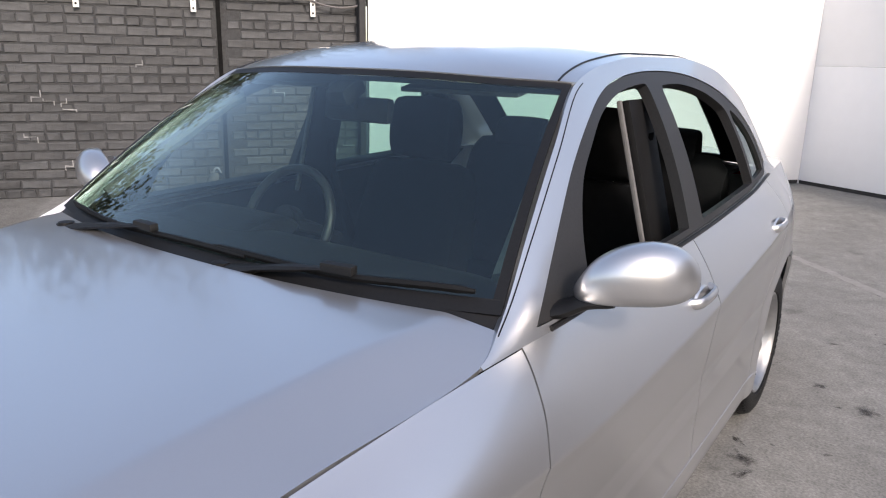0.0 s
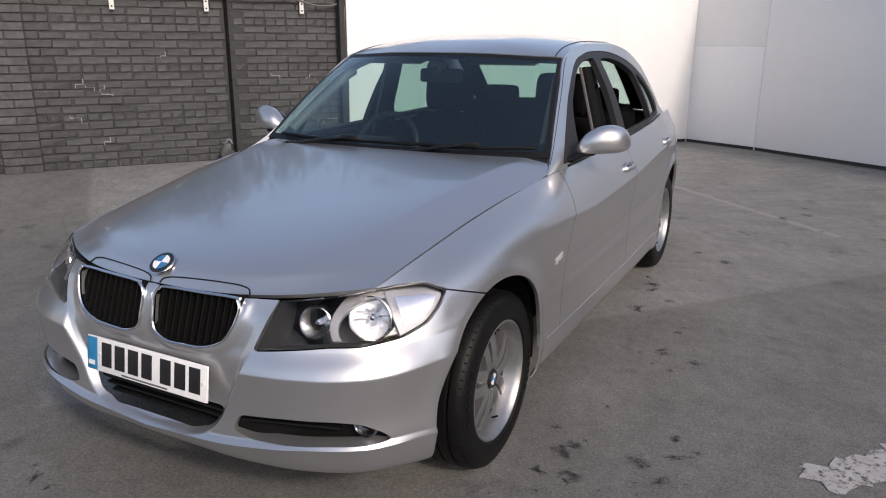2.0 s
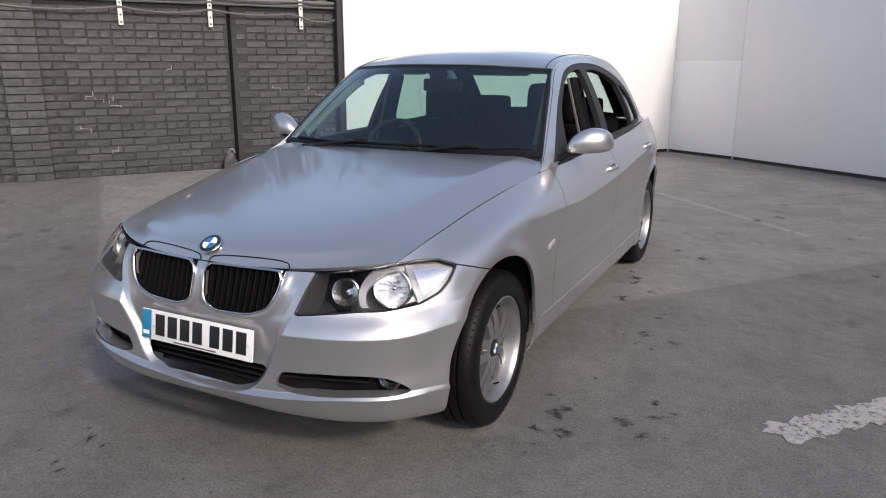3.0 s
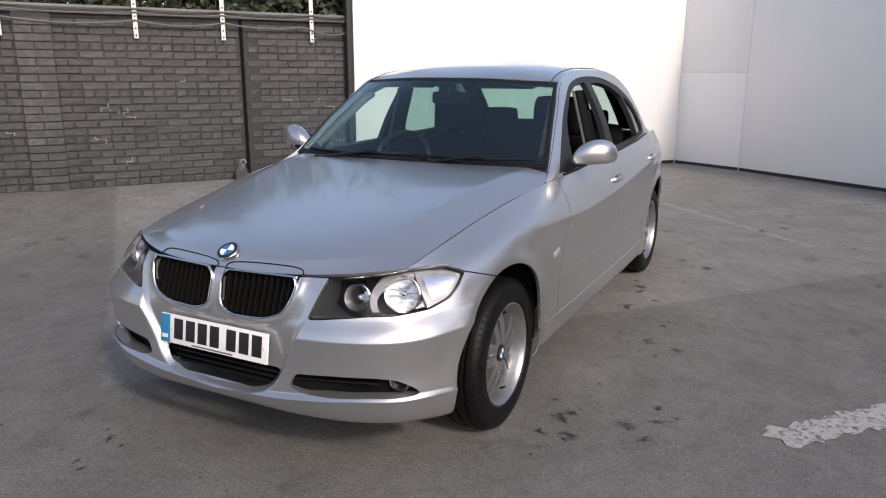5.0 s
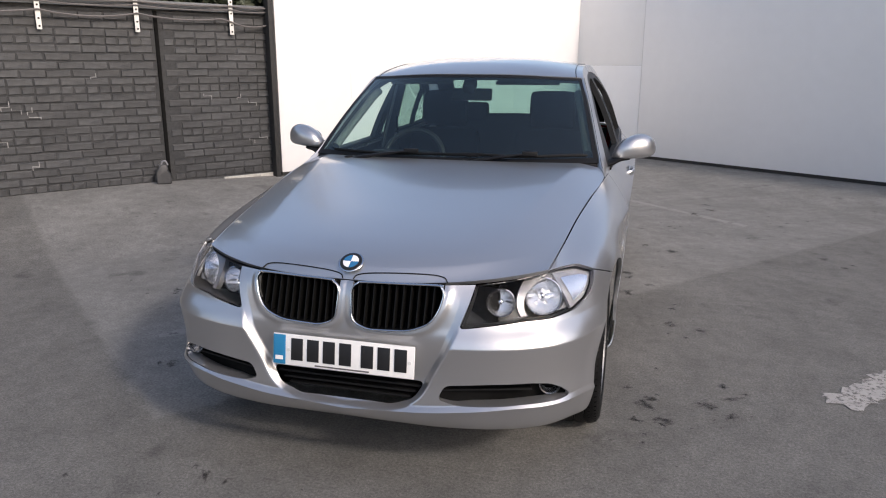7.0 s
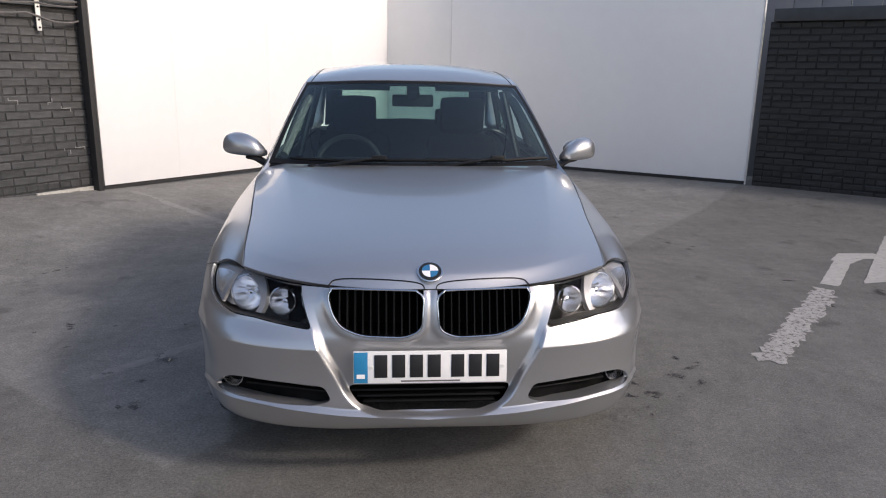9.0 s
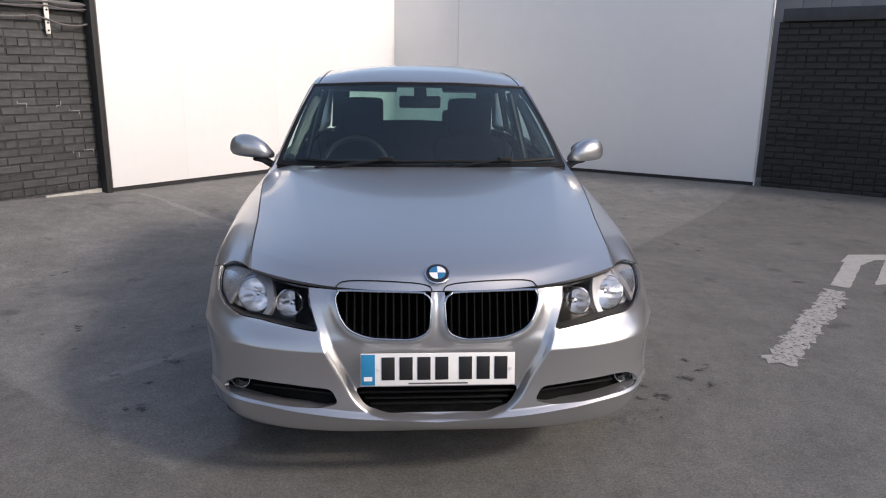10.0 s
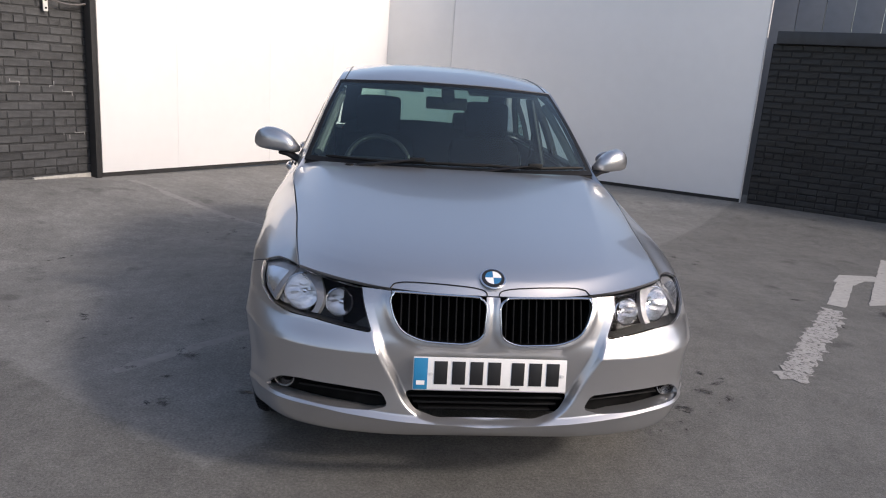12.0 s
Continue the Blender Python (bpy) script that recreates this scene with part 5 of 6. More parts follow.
def road_wheel(at, side):
    wheel = new("wheel")
    wheel.parent = car
    wheel.matrix_world = Matrix.Translation(at) @ (Matrix.Rotation(radians(180), 4, "Z") if side < 0 else Matrix.Identity(4)) @ Matrix.Rotation(radians(7), 4, "X")
    R, Wd, rim_r = 0.316, 0.1025, 0.213
    prof = [(-0.088, rim_r - 0.004), (-0.100, 0.222), (-Wd, 0.25), (-0.099, 0.285), (-0.088, 0.305), (-0.072, 0.3135), (-0.052, R), (-0.048, R - 0.007), (-0.042, R - 0.007), (-0.038, R), (-0.006, R + 0.0005), (-0.003, R - 0.007), (0.003, R - 0.007), (0.006, R + 0.0005), (0.038, R), (0.042, R - 0.007), (0.048, R - 0.007), (0.052, R), (0.072, 0.3135), (0.088, 0.305), (0.099, 0.285), (0.1005, 0.262), (Wd, 0.25), (0.1005, 0.238), (0.100, 0.224), (0.090, rim_r + 0.003), (0.086, rim_r - 0.004)]
    v, f = lathe(prof, 72)
    piece("tyre", v, f, rubber, wheel, "worn black tyre")
    # grooves across the shoulder blocks
    gv, gf = [], []
    for i in range(72):
        w = 2 * math.pi * i / 72
        m = Matrix.Rotation(w, 4, "X")
        for sx in (1, -1):
            q = len(gv)
            gv += placed([(sx * 0.056, 0.0022, R + 0.0012), (sx * 0.056, -0.0022, R + 0.0012), (sx * 0.089, -0.0026, 0.3062), (sx * 0.089, 0.0026, 0.3062)], m)
            gf.append((q, q + 1, q + 2, q + 3))
    tagged(piece("tread_groove", gv, gf, cavity, wheel, smooth=False), kind="stuff")
    # plain raised bars where the sidewall carries lettering
    for start, count in ((55, 7), (235, 7)):
        for k in range(count):
            m = Matrix.Rotation(radians(start + k * 6.2), 4, "X")
            part("sidewall_bar", box((0.003, 0.018, 0.020), tuple(m @ Vector((0.1012, 0, 0.266))), 0.001, m), rubber, wheel, smooth=False)
    v, f = lathe([(0.086, rim_r), (0.094, rim_r + 0.003), (0.096, rim_r - 0.003), (0.089, rim_r - 0.010), (0.070, rim_r - 0.0165), (0.048, rim_r - 0.022), (0.032, rim_r - 0.028)], 72)
    piece("rim", v, f, alloy, wheel, "deep silver rim lip")
    # inner part of the silver rim, with the recess's shade in its colour
    v, f = lathe([(0.032, rim_r - 0.028), (-0.02, rim_r - 0.032), (-0.085, rim_r - 0.02), (-0.090, rim_r + 0.004)], 72)
    piece("barrel", v, f, shaded_barrel, wheel, "dull inside of the rim, its shade put into a near-black colour")
    # five pairs of spokes
    for k in range(5):
        base = Matrix.Rotation(radians(72 * k), 4, "X")
        for off in (-1, 1):
            bm = bmesh.new()
            rows = [(0.036, 0.0205, 0.0185, 0.064, 0.03), (0.068, 0.0240, 0.0190, 0.071, 0.034), (0.100, 0.0280, 0.0195, 0.070, 0.036), (0.135, 0.0315, 0.0195, 0.064, 0.036), (0.165, 0.0330, 0.0200, 0.056, 0.036), (0.188, 0.034, 0.0215, 0.051, 0.032)]
            prev = None
            for rad, lat, half_w, x, th in rows:
                ring = [bm.verts.new(base @ Vector(q)) for q in ((x - th, off * lat - half_w, rad), (x - 0.004, off * lat - half_w, rad), (x, off * lat - half_w * 0.6, rad), (x, off * lat + half_w * 0.6, rad), (x - 0.004, off * lat + half_w, rad), (x - th, off * lat + half_w, rad))]
                if prev:
                    for i in range(6):
                        bm.faces.new((prev[i], prev[(i + 1) % 6], ring[(i + 1) % 6], ring[i]))
                else:
                    bm.faces.new(ring[::-1])
                prev = ring
            bm.faces.new(prev)
            bmesh.ops.recalc_face_normals(bm, faces=bm.faces[:])
            part("spoke", bm, alloy, wheel)
        nut = base @ Matrix.Rotation(radians(36), 4, "X")
        part("wheel_bolt", cyl(0.011, 0.02, tuple(nut @ Vector((0.052, 0, 0.058))), Matrix.Rotation(radians(90), 4, "Y"), 8), shaded_wheel_metal, wheel)
    v, f = lathe([(0.0, 0.072), (0.044, 0.071), (0.054, 0.064), (0.060, 0.045), (0.063, 0.036)], 40)
    piece("hub", v, f, alloy, wheel)
    part("hub_cap", cyl(0.035, 0.012, (0.064, 0, 0), Matrix.Rotation(radians(90), 4, "Y"), 32, bevel=0.003), ink, wheel, "dark round hub cap")
    for k, m_q in enumerate((badge_white, badge_blue, badge_white, badge_blue)):
        pts = [(0.0708, 0, 0)] + [(0.0708, 0.021 * math.cos(radians(90 * k + a)), 0.021 * math.sin(radians(90 * k + a))) for a in np.linspace(0, 90, 8)]
        piece("cap_quarter", pts, [tuple(range(len(pts)))], m_q, wheel, smooth=False)
    # the disc's colour carries the shade behind the spokes
    v, f = lathe([(-0.01, 0.148), (0.012, 0.148), (0.012, 0.07), (0.02, 0.068), (0.02, 0.001)], 48)
    piece("brake_disc", v, f, shaded_wheel_metal, wheel, "worn steel brake disc, darkened for the shade behind the spokes")
    part("caliper", box((0.07, 0.07, 0.14), (0.0, 0.125, 0.02), 0.012), shaded_wheel_metal, wheel)
    part("wheel_valve", cyl(0.004, 0.03, (0.055, 0.03, -0.183), Matrix.Rotation(radians(60), 4, "Y"), 8), rubber, wheel)


for yc in (WHEEL_Y, 2.76):
    for side in (1, -1):
        road_wheel((side * 0.752, yc, 0.317), side)

# ---- inside the car ----


def seat_mesh(profile, width, material, name, parent, crown=0.03):
    """A cushion swept across x from its side outline (y, z)."""
    o = spline(profile, 40, True)
    c = o.mean(0)
    v, f = [], []
    n = len(o)
    xs = ((-1, 0.82), (-0.93, 0.95), (-0.7, 1.0), (0, 1.0 + crown), (0.7, 1.0), (0.93, 0.95), (1, 0.82))
    for x, k in xs:
        v += [(x * width / 2, c[0] + (y - c[0]) * k, c[1] + (z - c[1]) * k) for y, z in o]
    for r in range(len(xs) - 1):
        f += [(r * n + i, r * n + (i + 1) % n, (r + 1) * n + (i + 1) % n, (r + 1) * n + i) for i in range(n)]
    f += [tuple(range(n))[::-1], tuple((len(xs) - 1) * n + i for i in range(n))]
    return piece(name, v, f, material, parent)


for x in (-0.365, 0.365):
    seat = new("front_seat")
    seat.parent = car
    seat.location = (x, 0, 0)
    seat_mesh([(1.30, 0.40), (1.32, 0.50), (1.60, 0.49), (1.84, 0.46), (1.86, 0.36), (1.55, 0.34)], 0.50, fabric, "cushion", seat)
    seat_mesh([(1.80, 0.44), (1.76, 0.60), (1.83, 0.85), (1.92, 1.03), (1.98, 1.04), (2.00, 0.98), (1.95, 0.70), (1.92, 0.44)], 0.48, fabric, "backrest", seat)
    seat_mesh([(1.915, 1.075), (1.92, 1.23), (1.955, 1.292), (2.01, 1.28), (2.03, 1.18), (2.00, 1.075)], 0.29, fabric, "headrest", seat)
    for dx in (-0.06, 0.06):
        part("headrest_post", cyl(0.007, 0.14, (dx, 1.975, 1.05), n=10), chrome, seat)
bench = new("rear_bench")
bench.parent = car
seat_mesh([(2.18, 0.40), (2.20, 0.50), (2.45, 0.49), (2.62, 0.47), (2.62, 0.36)], 1.28, fabric, "cushion", bench)
seat_mesh([(2.58, 0.46), (2.60, 0.75), (2.68, 1.03), (2.78, 1.05), (2.80, 0.48)], 1.24, fabric, "backrest", bench)
for x in (-0.36, 0.36):
    seat_mesh([(2.70, 1.04), (2.71, 1.14), (2.75, 1.175), (2.80, 1.165), (2.81, 1.04)], 0.25, fabric, "headrest", bench).location = (x, 0, 0)
part("seat_bulkhead", box((1.36, 0.02, 0.60), (0, 2.83, 0.70), 0.004), plastic, car)
part("parcel_shelf", box((1.22, 0.34, 0.02), (0, 2.92, 1.005), 0.004), plastic, car)
dash = new("dashboard")
dash.parent = car
seat_mesh([(0.60, 0.93), (0.75, 0.968), (0.95, 0.968), (1.06, 0.935), (1.10, 0.84), (1.04, 0.62), (0.70, 0.60)], 1.36, plastic, "dash_body", dash, 0.0)
seat_mesh([(0.88, 0.96), (0.98, 0.99), (1.08, 0.985), (1.12, 0.94), (0.95, 0.92)], 0.36, plastic, "binnacle", dash).location = (-0.37, 0, 0)
seat_mesh([(1.02, 0.60), (1.06, 0.66), (1.5, 0.60), (1.95, 0.58), (1.95, 0.40), (1.05, 0.40)], 0.22, plastic, "centre_console", car, 0.0)
sw = new("steering_wheel")
sw.parent = car
sw.matrix_world = Matrix.Translation((-0.37, 1.225, 0.915)) @ Matrix.Rotation(radians(66), 4, "X")
v, f = tube([(0.185 * math.cos(a), 0.185 * math.sin(a), 0) for a in np.linspace(0, 2 * math.pi, 49)[:-1]], 0.0155, 10, True)
piece("wheel_rim", v, f, rim_leather, sw, "worn leather rim")
part("boss", cyl(0.07, 0.05, (0, -0.01, 0.0), n=28, bevel=0.012), plastic, sw)
for a in (0, 180, 270):
    part("spoke", box((0.12, 0.032, 0.016), tuple(Matrix.Rotation(radians(a), 4, "Z") @ Vector((0.12, 0, 0))), 0.004, Matrix.Rotation(radians(a), 4, "Z")), plastic, sw)
part("column", cyl(0.035, 0.24, (0, 0, -0.13), n=16), plastic, sw)
rv = new("rear_view_mirror")
rv.parent = car
part("housing", box((0.235, 0.03, 0.068), (0.0, 1.165, 1.302), 0.014, Matrix.Rotation(radians(-8), 4, "X")), plastic, rv)
part("mirror_glass", box((0.215, 0.004, 0.055), (0.0, 1.1825, 1.304), 0.0, Matrix.Rotation(radians(-8), 4, "X")), chrome, rv)
part("stem", cyl(0.013, 0.08, (0, 1.135, 1.342), Matrix.Rotation(radians(35), 4, "X"), 12), plastic, rv)
part("sensor_cover", box((0.07, 0.09, 0.05), (0, 1.115, 1.352), 0.014, Matrix.Rotation(radians(28), 4, "X")), plastic, rv)
for side in (1, -1):
    door_card = Sheet.grid(lambda u, w: body_at(side * u, w) - np.array([side * 0.07, 0, 0]), np.linspace(9.2, 12.9, 30), np.linspace(2.2, 6.95, 14))
    door_card = Sheet(door_card.v, door_card.uv, [f[::-1] for f in door_card.f] if side > 0 else door_card.f)
    door_card.panel("door_card", plastic, car, 0.0, "dark inner door lining")
    part("pillar_lining", box((0.03, 0.17, 0.42), (side * 0.650, 1.675, 1.14), 0.008, Matrix.Rotation(radians(-side * 15), 4, "Y")), plastic, car, "dark pillar lining")
    part("pillar_edge", box((0.014, 0.016, 0.42), (side * 0.640, 1.580, 1.14), 0.006, Matrix.Rotation(radians(-side * 15), 4, "Y")), liner, car, "pale grey edge of the pillar lining")
    pts = side_at(np.linspace(0.81, 1.25, 16), np.full(16, 0.90)) * (side, 1, 1) - np.array([side * 0.05, 0, 0.045])
    v, f = tube(pts, 0.022, 8)
    piece("pillar_lining", v, f, liner, car)
    v, f = tube([(side * 0.640, 1.71, 1.25), (side * 0.635, 1.72, 1.0), (side * 0.60, 1.80, 0.72)], 0.022, 6, False, (1.0, 0.12))
    piece("seat_belt", v, f, fabric, car)
    part("sun_visor", box((0.36, 0.13, 0.014), (side * 0.31, 1.25, 1.374), 0.006, Matrix.Rotation(radians(12), 4, "X")), lining_dark, car)

# dark oil stains
rng = random.Random(21)
disc = [(math.cos(2 * math.pi * i / 20), math.sin(2 * math.pi * i / 20), 0) for i in range(20)]
stain_mesh = mesh_of("oil_stain", disc, [tuple(range(20))], stain_worn, False)
for x0, y0, size, n in ((1.06, 0.20, 0.13, 5), (1.078, -0.116, 0.05, 2), (0.982, 3.27, 0.14, 4), (1.109, 4.0, 0.10, 3), (0.954, 2.339, 0.18, 7), (-1.28, 0.22, 0.13, 4), (-1.979, 1.014, 0.10, 2), (1.40, 0.35, 0.11, 4), (2.424, 3.167, 0.13, 3), (-3.356, 2.743, 0.10, 2), (0.211, -2.0, 0.05, 2), (-0.457, -0.982, 0.10, 3), (0.204, -1.041, 0.06, 3), (1.541, 4.895, 0.15, 3), (-1.548, 3.3, 0.10, 3), (1.212, 1.375, 0.10, 4), (-0.198, -1.392, 0.05, 2), (3.163, 1.719, 0.2, 3), (2.253, 4.353, 0.1, 3), (0.759, -1.15, 0.06, 3), (-2.594, 2.157, 0.07, 3)):
    for k in range(n + 5):
        r = size * rng.uniform(0.35, 1.0) if k < n else rng.uniform(0.015, 0.045)
        ob = new("oil_stain", stain_mesh)
        spread = 0.9 if k < n else 2.2
        x, y = x0 + rng.gauss(0, size * spread), y0 + rng.gauss(0, size * spread * 1.2)
        ob.location = (x, y, ground_z(x, y) + 0.0020 + 0.0002 * k)
        ob.rotation_euler = (0, 0, rng.uniform(0, 6.2))
        ob.scale = (r, r * rng.uniform(0.4, 0.9), r)
        tagged(ob, "dark oil stain soaked into the asphalt", "stain", "oil stains", kind="structure")

# painted brick walls
COURSE, STRETCH, JOINT = 0.0785, 0.228, 0.013


def brick_wall(name, p, d, s0, s1, height, bricks, mortar, near, label, recess=(), sunk=0.0):
    """A wall in garden-wall bond: five rows of stretchers to one of headers. near: the stretch whose bricks are single parts."""
    root = tagged(new(name), label, "wall", kind="structure")
    root.matrix_world = wall_pose(p, d)
    part("core", box((s1 - s0, 0.2, height), ((s0 + s1) / 2, 0.112, height / 2)), mortar, root, "painted mortar", smooth=False)
    shared, rest_v, rest_f, count = {}, [], [], 0
    rng = random.Random(5)

    def brick_mesh(w, key):
        if key not in shared:
            h, dep, b = COURSE - JOINT, 0.022, 0.007
            v = []
            for y, i in ((dep, 0), (b, 0), (0, b)):
                v += [(-w / 2 + i, y, -h / 2 + i), (w / 2 - i, y, -h / 2 + i), (w / 2 - i, y, h / 2 - i), (-w / 2 + i, y, h / 2 - i)]
            f = [(8, 9, 10, 11)]
            for r in (0, 4):
                f += [(r + k, r + (k + 1) % 4, r + 4 + (k + 1) % 4, r + 4 + k) for k in range(4)]
            # every key gets its own slightly crooked shape
            q = random.Random(key)
            v = [(x + q.uniform(-0.005, 0.005), y + q.uniform(-0.003, 0.003), z + q.uniform(-0.0035, 0.0035)) for x, y, z in v]
            shared[key] = (mesh_of("brick", v, f, bricks, False), v, f)
        return shared[key]

    row = 0
    while (row + 1) * COURSE <= height + 0.001:
        header = row % 6 == 3
        w = STRETCH / 2 if header else STRETCH
        x = s0 + (0 if row % 2 else -w / 2)
        while x < s1:
            a, b = max(x, s0), min(x + w, s1)
            for g0, g1 in recess:
                if a < g0 < b:
                    b = g0
                elif a < g1 < b:
                    a = g1
            if b - a > 0.04:
                whole = abs(b - a - w) < 0.002
                key = (header, rng.randrange(9)) if whole else (round(b - a, 3), 9)
                me, v, f = brick_mesh(b - a - JOINT, (7 * key[1] + (1000 if header else 0) + (0 if whole else int((b - a) * 1000))))
                at = Vector(((a + b) / 2 + rng.uniform(-0.004, 0.004), sunk + rng.uniform(-0.004, 0.003), (row + 0.5) * COURSE + rng.uniform(-0.002, 0.002)))
                if near[0] < (a + b) / 2 < near[1] and near[2] < at.z < near[3] and count < 300:
                    ob = new("brick", me)
                    ob.parent = root
                    ob.location = at
                    count += 1
                else:
                    m = len(rest_v)
                    rest_v += [tuple(Vector(c) + at) for c in v]
                    rest_f += [tuple(i + m for i in g) for g in f]
            x += w
        row += 1
    rest = piece("brickwork", rest_v, rest_f, bricks, root, smooth=False)
    tagged(rest, kind="stuff")
    return root


LEFT_H = 2.01
wall_west = brick_wall("wall_west", BP, BD, -9.0, -0.02, LEFT_H, brick_grey, mortar_grey, (-2.95, 0.0, 0.35, 1.95),
                       "dark grey painted brick yard wall with chipped paint", recess=((-1.335, -1.285),), sunk=0.003)
part("movement_joint", box((0.035, 0.02, LEFT_H - 0.02), (-1.31, 0.006, LEFT_H / 2)), cavity, wall_west, "black vertical movement joint", smooth=False)
for s_p in (-3.345, -6.8):
    part("pilaster", box((0.34, 0.05, LEFT_H - 0.004), (s_p, -0.02, LEFT_H / 2), 0.006), mortar_grey, wall_west)
    for i_r in range(int(LEFT_H / COURSE)):
        for sx in ((-0.085, 0.085) if i_r % 2 else (0.0,)):
            w_b = 0.155 if i_r % 2 else 0.32
            part("brick", box((w_b, 0.014, COURSE - JOINT), (s_p + sx, -0.05, (i_r + 0.5) * COURSE), 0.003), brick_grey, wall_west, smooth=False)
part("coping", box((9.0, 0.25, 0.085), (-4.52, 0.10, LEFT_H + 0.0435), 0.008), coping_grey, wall_west, "flat grey metal coping")
for z_l in (0.026, 0.056):
    part("coping_lap", box((9.0, 0.008, 0.006), (-4.52, -0.026, LEFT_H + z_l), 0.002), coping_dark, wall_west)
part("plinth", box((0.62, 0.035, 0.05), (-0.40, -0.02, 0.20), 0.006), old_wood, wall_west, "pale chipped plaster ledge")
tagged(wall_west, kind="structure")

wall_east = brick_wall("wall_east", RP, RD, 0.02, 7.0, 2.12, brick_black, mortar_black, (0.0, 2.3, 0.9, 2.2), "black painted brick wall under a dark coping", sunk=0.007)
part("coping", box((7.0, 0.32, 0.15), (3.56, 0.10, 2.196), 0.008), coping_dark, wall_east, "dark metal coping")

# white metal brackets on the wall
for s_b in (-0.506, -1.510, -2.40, -3.63, -4.65):
    br = empty("wall_bracket", wall_pose(along(BP, BD, s_b)[:2], BD) @ Matrix.Translation((0, -0.036, 0)), "white perforated metal bracket fixed to the brick wall", "bracket", "brackets along the wall")
    part("strap", box((0.045, 0.012, 0.50), (0, -0.01, 2.03), 0.003), white_metal, br)
    part("flange", box((0.012, 0.05, 0.50), (0.017, 0.012, 2.03), 0.002), white_metal, br)
    for z in (1.81, 1.88, 2.0, 2.12):
        part("bolt", cyl(0.009, 0.012, (0, -0.02, z), Matrix.Rotation(radians(90), 4, "X"), 8), trim_black, br)
for sag, z_c, r_c in ((0.045, 1.96, 0.010), (0.022, 2.04, 0.008), (0.010, 2.075, 0.011)):
    knots = [-5.6, -4.65, -3.63, -2.40, -1.51, -0.506, -0.04]
    pts = []
    for a, b in zip(knots, knots[1:]):
        for k in range(8):
            t = k / 8
            q = along(BP, BD, a + (b - a) * t, 0.062, z_c - 4 * sag * t * (1 - t) - (0.05 * (a + 1.5) if a > -1.6 and r_c == 0.010 else 0))
            pts.append(q)
    v, f = tube(pts, r_c, 6)
    tagged(piece("cable", v, f, cable_grey), "grey cable strung along the brick wall", "cable", "cables along the wall")

# flakes of pale paint lost from the brickwork
rng = random.Random(11)
for s_f, z_f in ((-2.77, 1.07), (-2.68, 1.04), (-2.57, 1.02), (-2.53, 0.97), (-2.84, 0.75), (-2.58, 0.50), (-3.65, 0.84), (-3.84, 0.63), (-3.45, 0.48), (-3.88, 0.50), (-0.46, 1.10), (-0.30, 1.04), (-0.82, 1.13), (-1.97, 1.34), (-0.33, 0.62), (-0.19, 0.64)):
    v, f = [], []
    w, h, up = rng.uniform(0.05, 0.11), rng.uniform(0.0025, 0.005), rng.uniform(0.02, 0.06) * rng.choice((-1, 1))
    for s_a, s_b, z_a, z_b in ((-w / 2, w / 2, -h, h), (w / 2 - 0.008, w / 2, min(0, up), max(0, up)), (-w / 2, -w / 2 + 0.007, min(0, -up) * 0.6, max(0, -up) * 0.6)):
        m = len(v)
        v += [(s_f + s_q, -0.0065, z_f + z_q + rng.uniform(-0.004, 0.004)) for s_q, z_q in ((s_a, z_a), (s_b, z_a), (s_b, z_b), (s_a, z_b))]
        f.append((m, m + 1, m + 2, m + 3))
    tagged(piece("paint_chip", v, f, chip_white, wall_west, smooth=False))

# dark post between the brick wall and the boards
post_bm = box((0.06, 0.10, 2.9), (0, 0, 1.45), 0.006)
post = part("steel_post", post_bm, black_board)
post.matrix_world = wall_pose((-3.19, 4.775), BD)
tagged(post, "dark steel post between brick wall and white board", "post")

# ivy along the top of the wall
rng = random.Random(3)
lv, lf = [], []
for k in range(26000):
    s_l, up = rng.uniform(-9.6, 0.6), abs(rng.gauss(0.35, 0.5))
    c = along(BP, BD, s_l, -rng.uniform(0.14, 1.0), 1.95 + up * (1.0 + 0.25 * math.sin(s_l * 2.1) + 0.15 * math.sin(s_l * 5.3)))
    size = rng.uniform(0.022, 0.065)
    m = Matrix.Translation(c) @ Euler((rng.uniform(0, 6), rng.uniform(0, 6), rng.uniform(0, 6))).to_matrix().to_4x4()
    i0 = len(lv)
    lv += [m @ Vector(q) for q in ((0, -size, 0), (size * 0.8, 0, size * 0.2), (0, size, 0), (-size * 0.8, 0, size * 0.2))]
    lf += [(i0, i0 + 1, i0 + 2), (i0, i0 + 2, i0 + 3)]
hedge = empty("ivy_hedge", None, "dense dark ivy growing over the top of the brick wall", "hedge")
tagged(piece("foliage", lv, lf, leaf_mat, hedge, smooth=False), kind="stuff")
tv, tf = [], []
for k in range(140):
    s_l = rng.uniform(-9, -0.2)
    a = along(BP, BD, s_l, -0.28, 0.0 if k % 7 == 0 else 1.7)
    b = along(BP, BD, s_l + rng.uniform(-0.5, 0.5), -rng.uniform(0.2, 0.7), rng.uniform(2.1, 2.7))
    v, f = tube([a, (a + b) / 2 + Vector((rng.uniform(-0.1, 0.1), 0, 0.1)), b], [0.012, 0.008, 0.003], 5)
    i0 = len(tv)
    tv += list(v)
    tf += [tuple(i + i0 for i in g) for g in f]
tagged(piece("twigs", tv, tf, twig_mat, hedge), kind="stuff")
tagged(hedge, kind="stuff")


# bare tree past the wall
rng = random.Random(8)


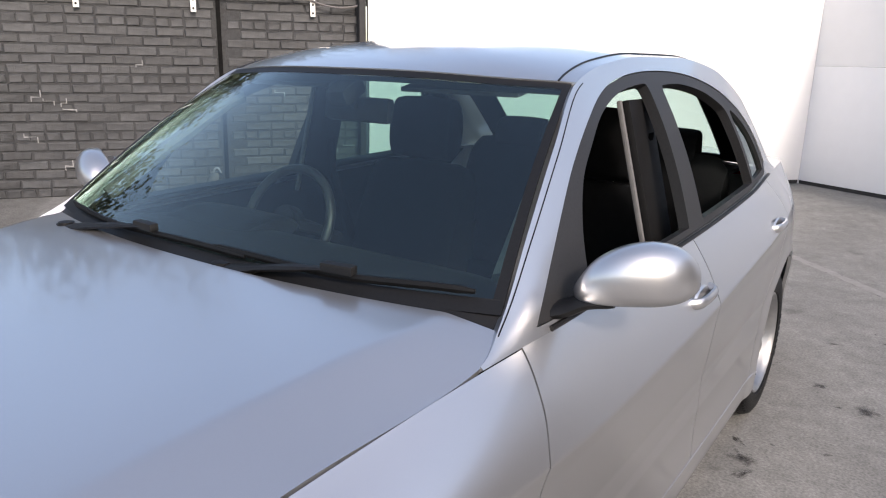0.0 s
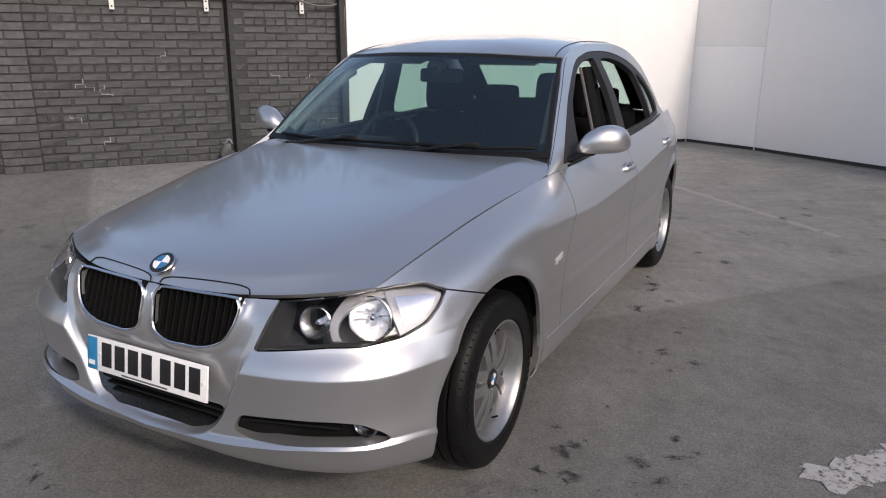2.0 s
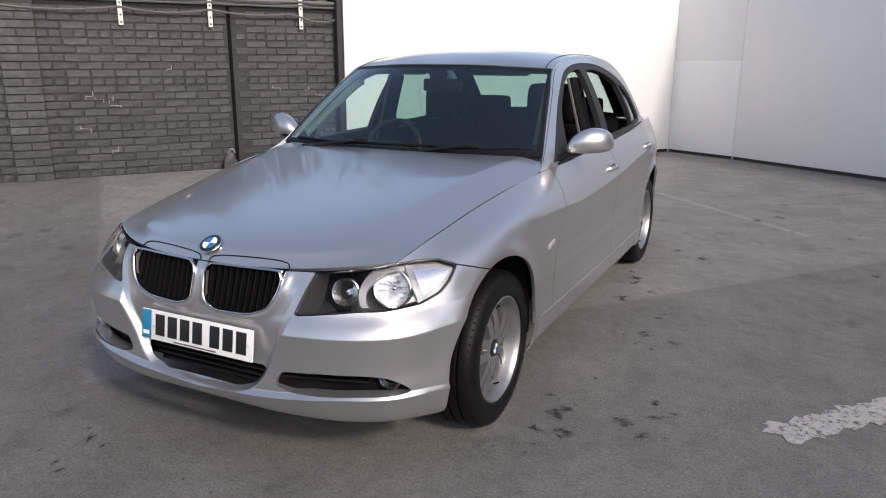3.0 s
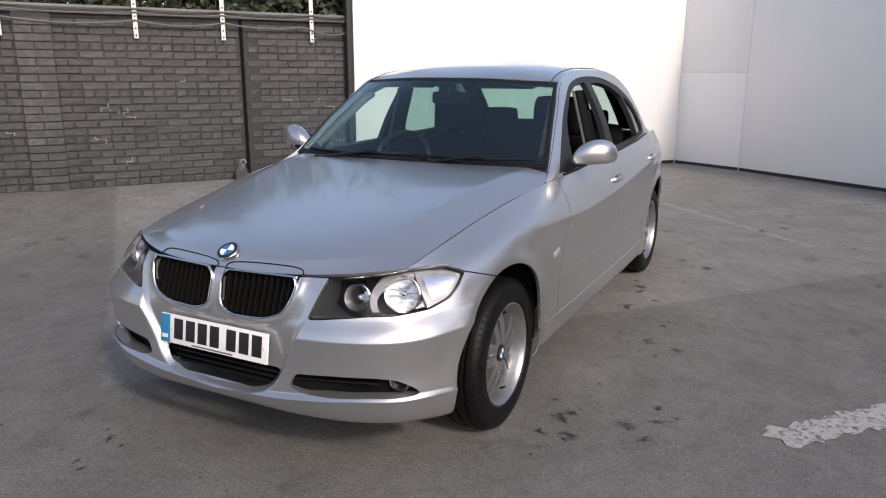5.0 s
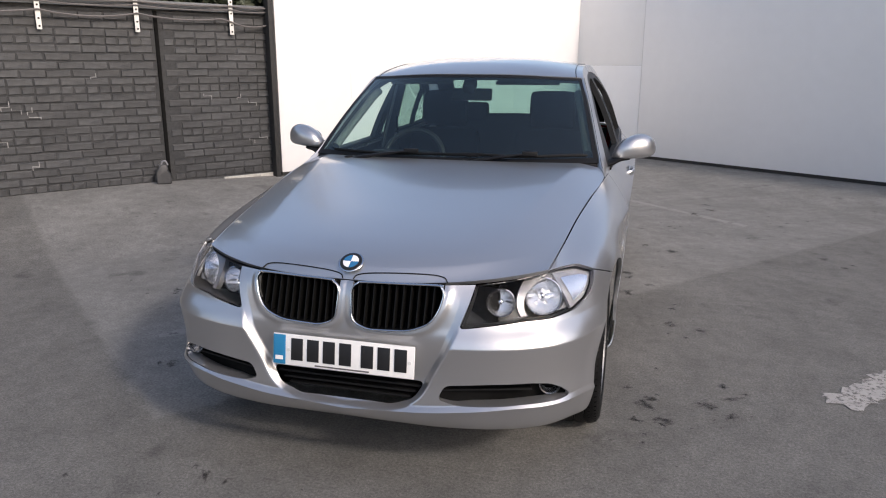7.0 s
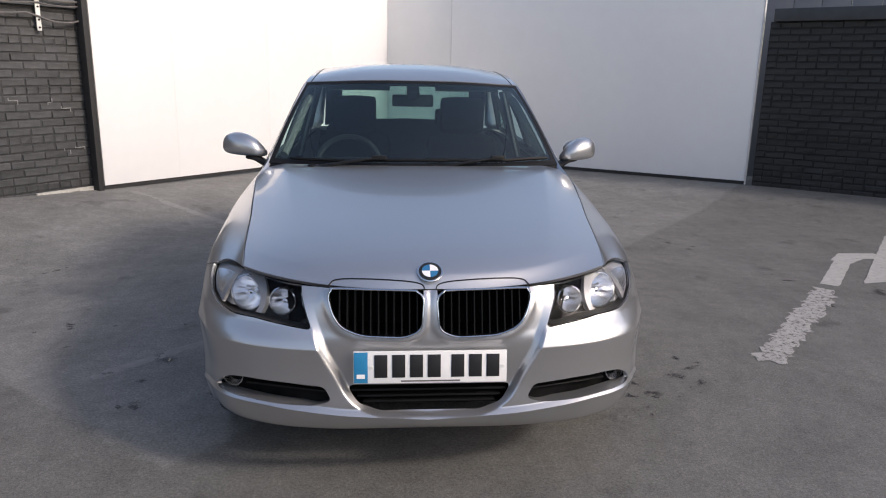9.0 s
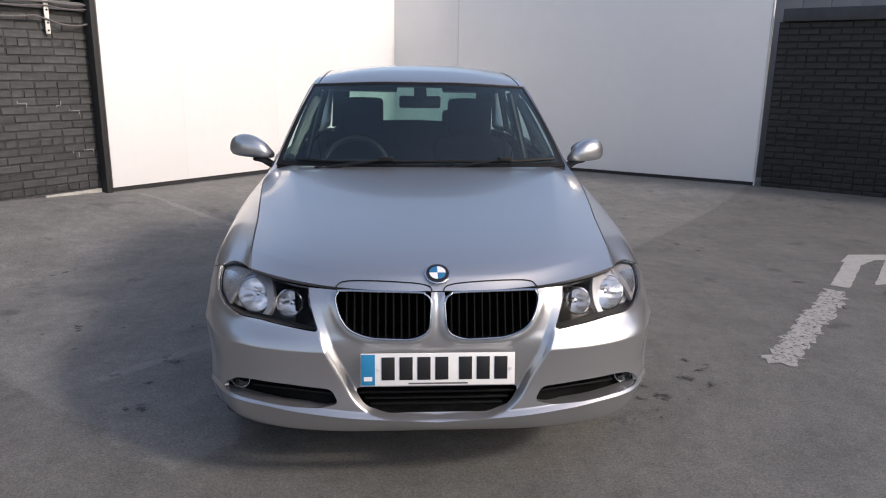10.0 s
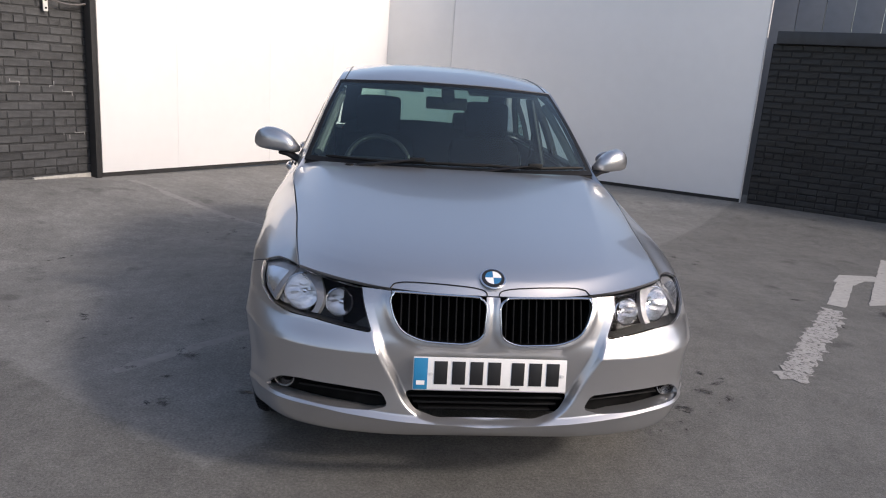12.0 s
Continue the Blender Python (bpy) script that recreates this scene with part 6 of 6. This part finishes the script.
def limb(a, d, length, r, level):
    """One limb, bent a little, with smaller ones from its outer half."""
    pts = [a]
    q = d.copy()
    for k in range(4):
        q = (q + Vector((rng.uniform(-0.22, 0.22), rng.uniform(-0.22, 0.22), rng.uniform(-0.05, 0.16)))).normalized()
        pts.append(pts[-1] + q * length / 4)
    v, f = tube(pts, [r, r * 0.86, r * 0.72, r * 0.58, r * 0.42], 7 if level < 2 else 5)
    vs, fs = (bv, bf) if level < 2 else (tw_v, tw_f)
    m = len(vs)
    vs.extend(v)
    fs.extend(tuple(i + m for i in g) for g in f)
    if level < 4:
        for k in range(4 if level < 3 else 3):
            t = rng.choice((2, 3, 4))
            side_d = Vector((rng.uniform(-1, 1), rng.uniform(-1, 1), rng.uniform(-0.1, 0.8))).normalized()
            limb(pts[t], (q * 0.75 + side_d * 0.8).normalized(), length * rng.uniform(0.55, 0.75), r * 0.42, level + 1)


for base, height, girth in (((-6.8, 10.6), 2.9, 0.18), ((-8.0, 8.2), 2.5, 0.17), ((-8.8, 5.6), 2.8, 0.16), ((-10.4, 3.4), 2.6, 0.15)):
    tree = empty("bare_tree", Matrix.Translation((*base, 0)), "leafless tree standing behind the brick wall", "tree", "trees past the wall")
    bv, bf, tw_v, tw_f = [], [], [], []
    limb(Vector((0, 0, 0)), Vector((0.05, 0, 1)), height, girth, 0)
    piece("trunk", bv, bf, twig_mat, tree)
    tagged(piece("crown", tw_v, tw_f, twig_mat, tree), kind="stuff")

# things at the foot of the wall
def fuel_can():
    root = empty("plastic_can", Matrix.Translation(along(BP, BD, -1.41, 0.13, ground_z(*along(BP, BD, -1.41, 0.13)[:2]))) @ Matrix.Rotation(radians(35), 4, "Z") @ Matrix.Scale(0.78, 4), "grey plastic jerry can standing at the foot of the wall", "can")
    prof = spline([(-0.085, 0.0), (-0.10, 0.03), (-0.10, 0.16), (-0.075, 0.205), (-0.045, 0.25), (-0.01, 0.262), (0.03, 0.255), (0.05, 0.22), (0.055, 0.17), (0.075, 0.14), (0.085, 0.10), (0.088, 0.02), (0.07, 0.0)], 40, True)
    v, f = [], []
    for y, k in ((-0.062, 0.86), (-0.05, 1.0), (0.05, 1.0), (0.062, 0.86)):
        c = prof.mean(0)
        v += [(c[0] + (x - c[0]) * k, y, max(0.0, c[1] + (z - c[1]) * k)) for x, z in prof]
    n = len(prof)
    for r in range(3):
        f += [(r * n + i, r * n + (i + 1) % n, (r + 1) * n + (i + 1) % n, (r + 1) * n + i) for i in range(n)]
    f += [tuple(range(n))[::-1], tuple(3 * n + i for i in range(n))]
    piece("body", v, f, can_plastic, root)
    hv, hf = tube(spline([(-0.03, 0, 0.255), (-0.01, 0, 0.30), (0.03, 0, 0.305), (0.055, 0, 0.25)], 12), 0.011, 8)
    piece("handle", hv, hf, cladding, root, "pale grey handle")
    part("cap", cyl(0.024, 0.03, (-0.055, 0, 0.25), Matrix.Rotation(radians(-35), 4, "Y"), 16), can_plastic, root)


fuel_can()
plank = part("plank", box((0.62, 0.075, 0.022), (0, 0, 0.011), 0.003), old_wood)
plank.matrix_world = Matrix.Translation((0, 0, ground_z(-3.57, 4.44) - 0.002)) @ wall_pose((-3.57, 4.44), (0.72, 0.69))
tagged(plank, "short pale wooden plank lying on the asphalt", "plank")
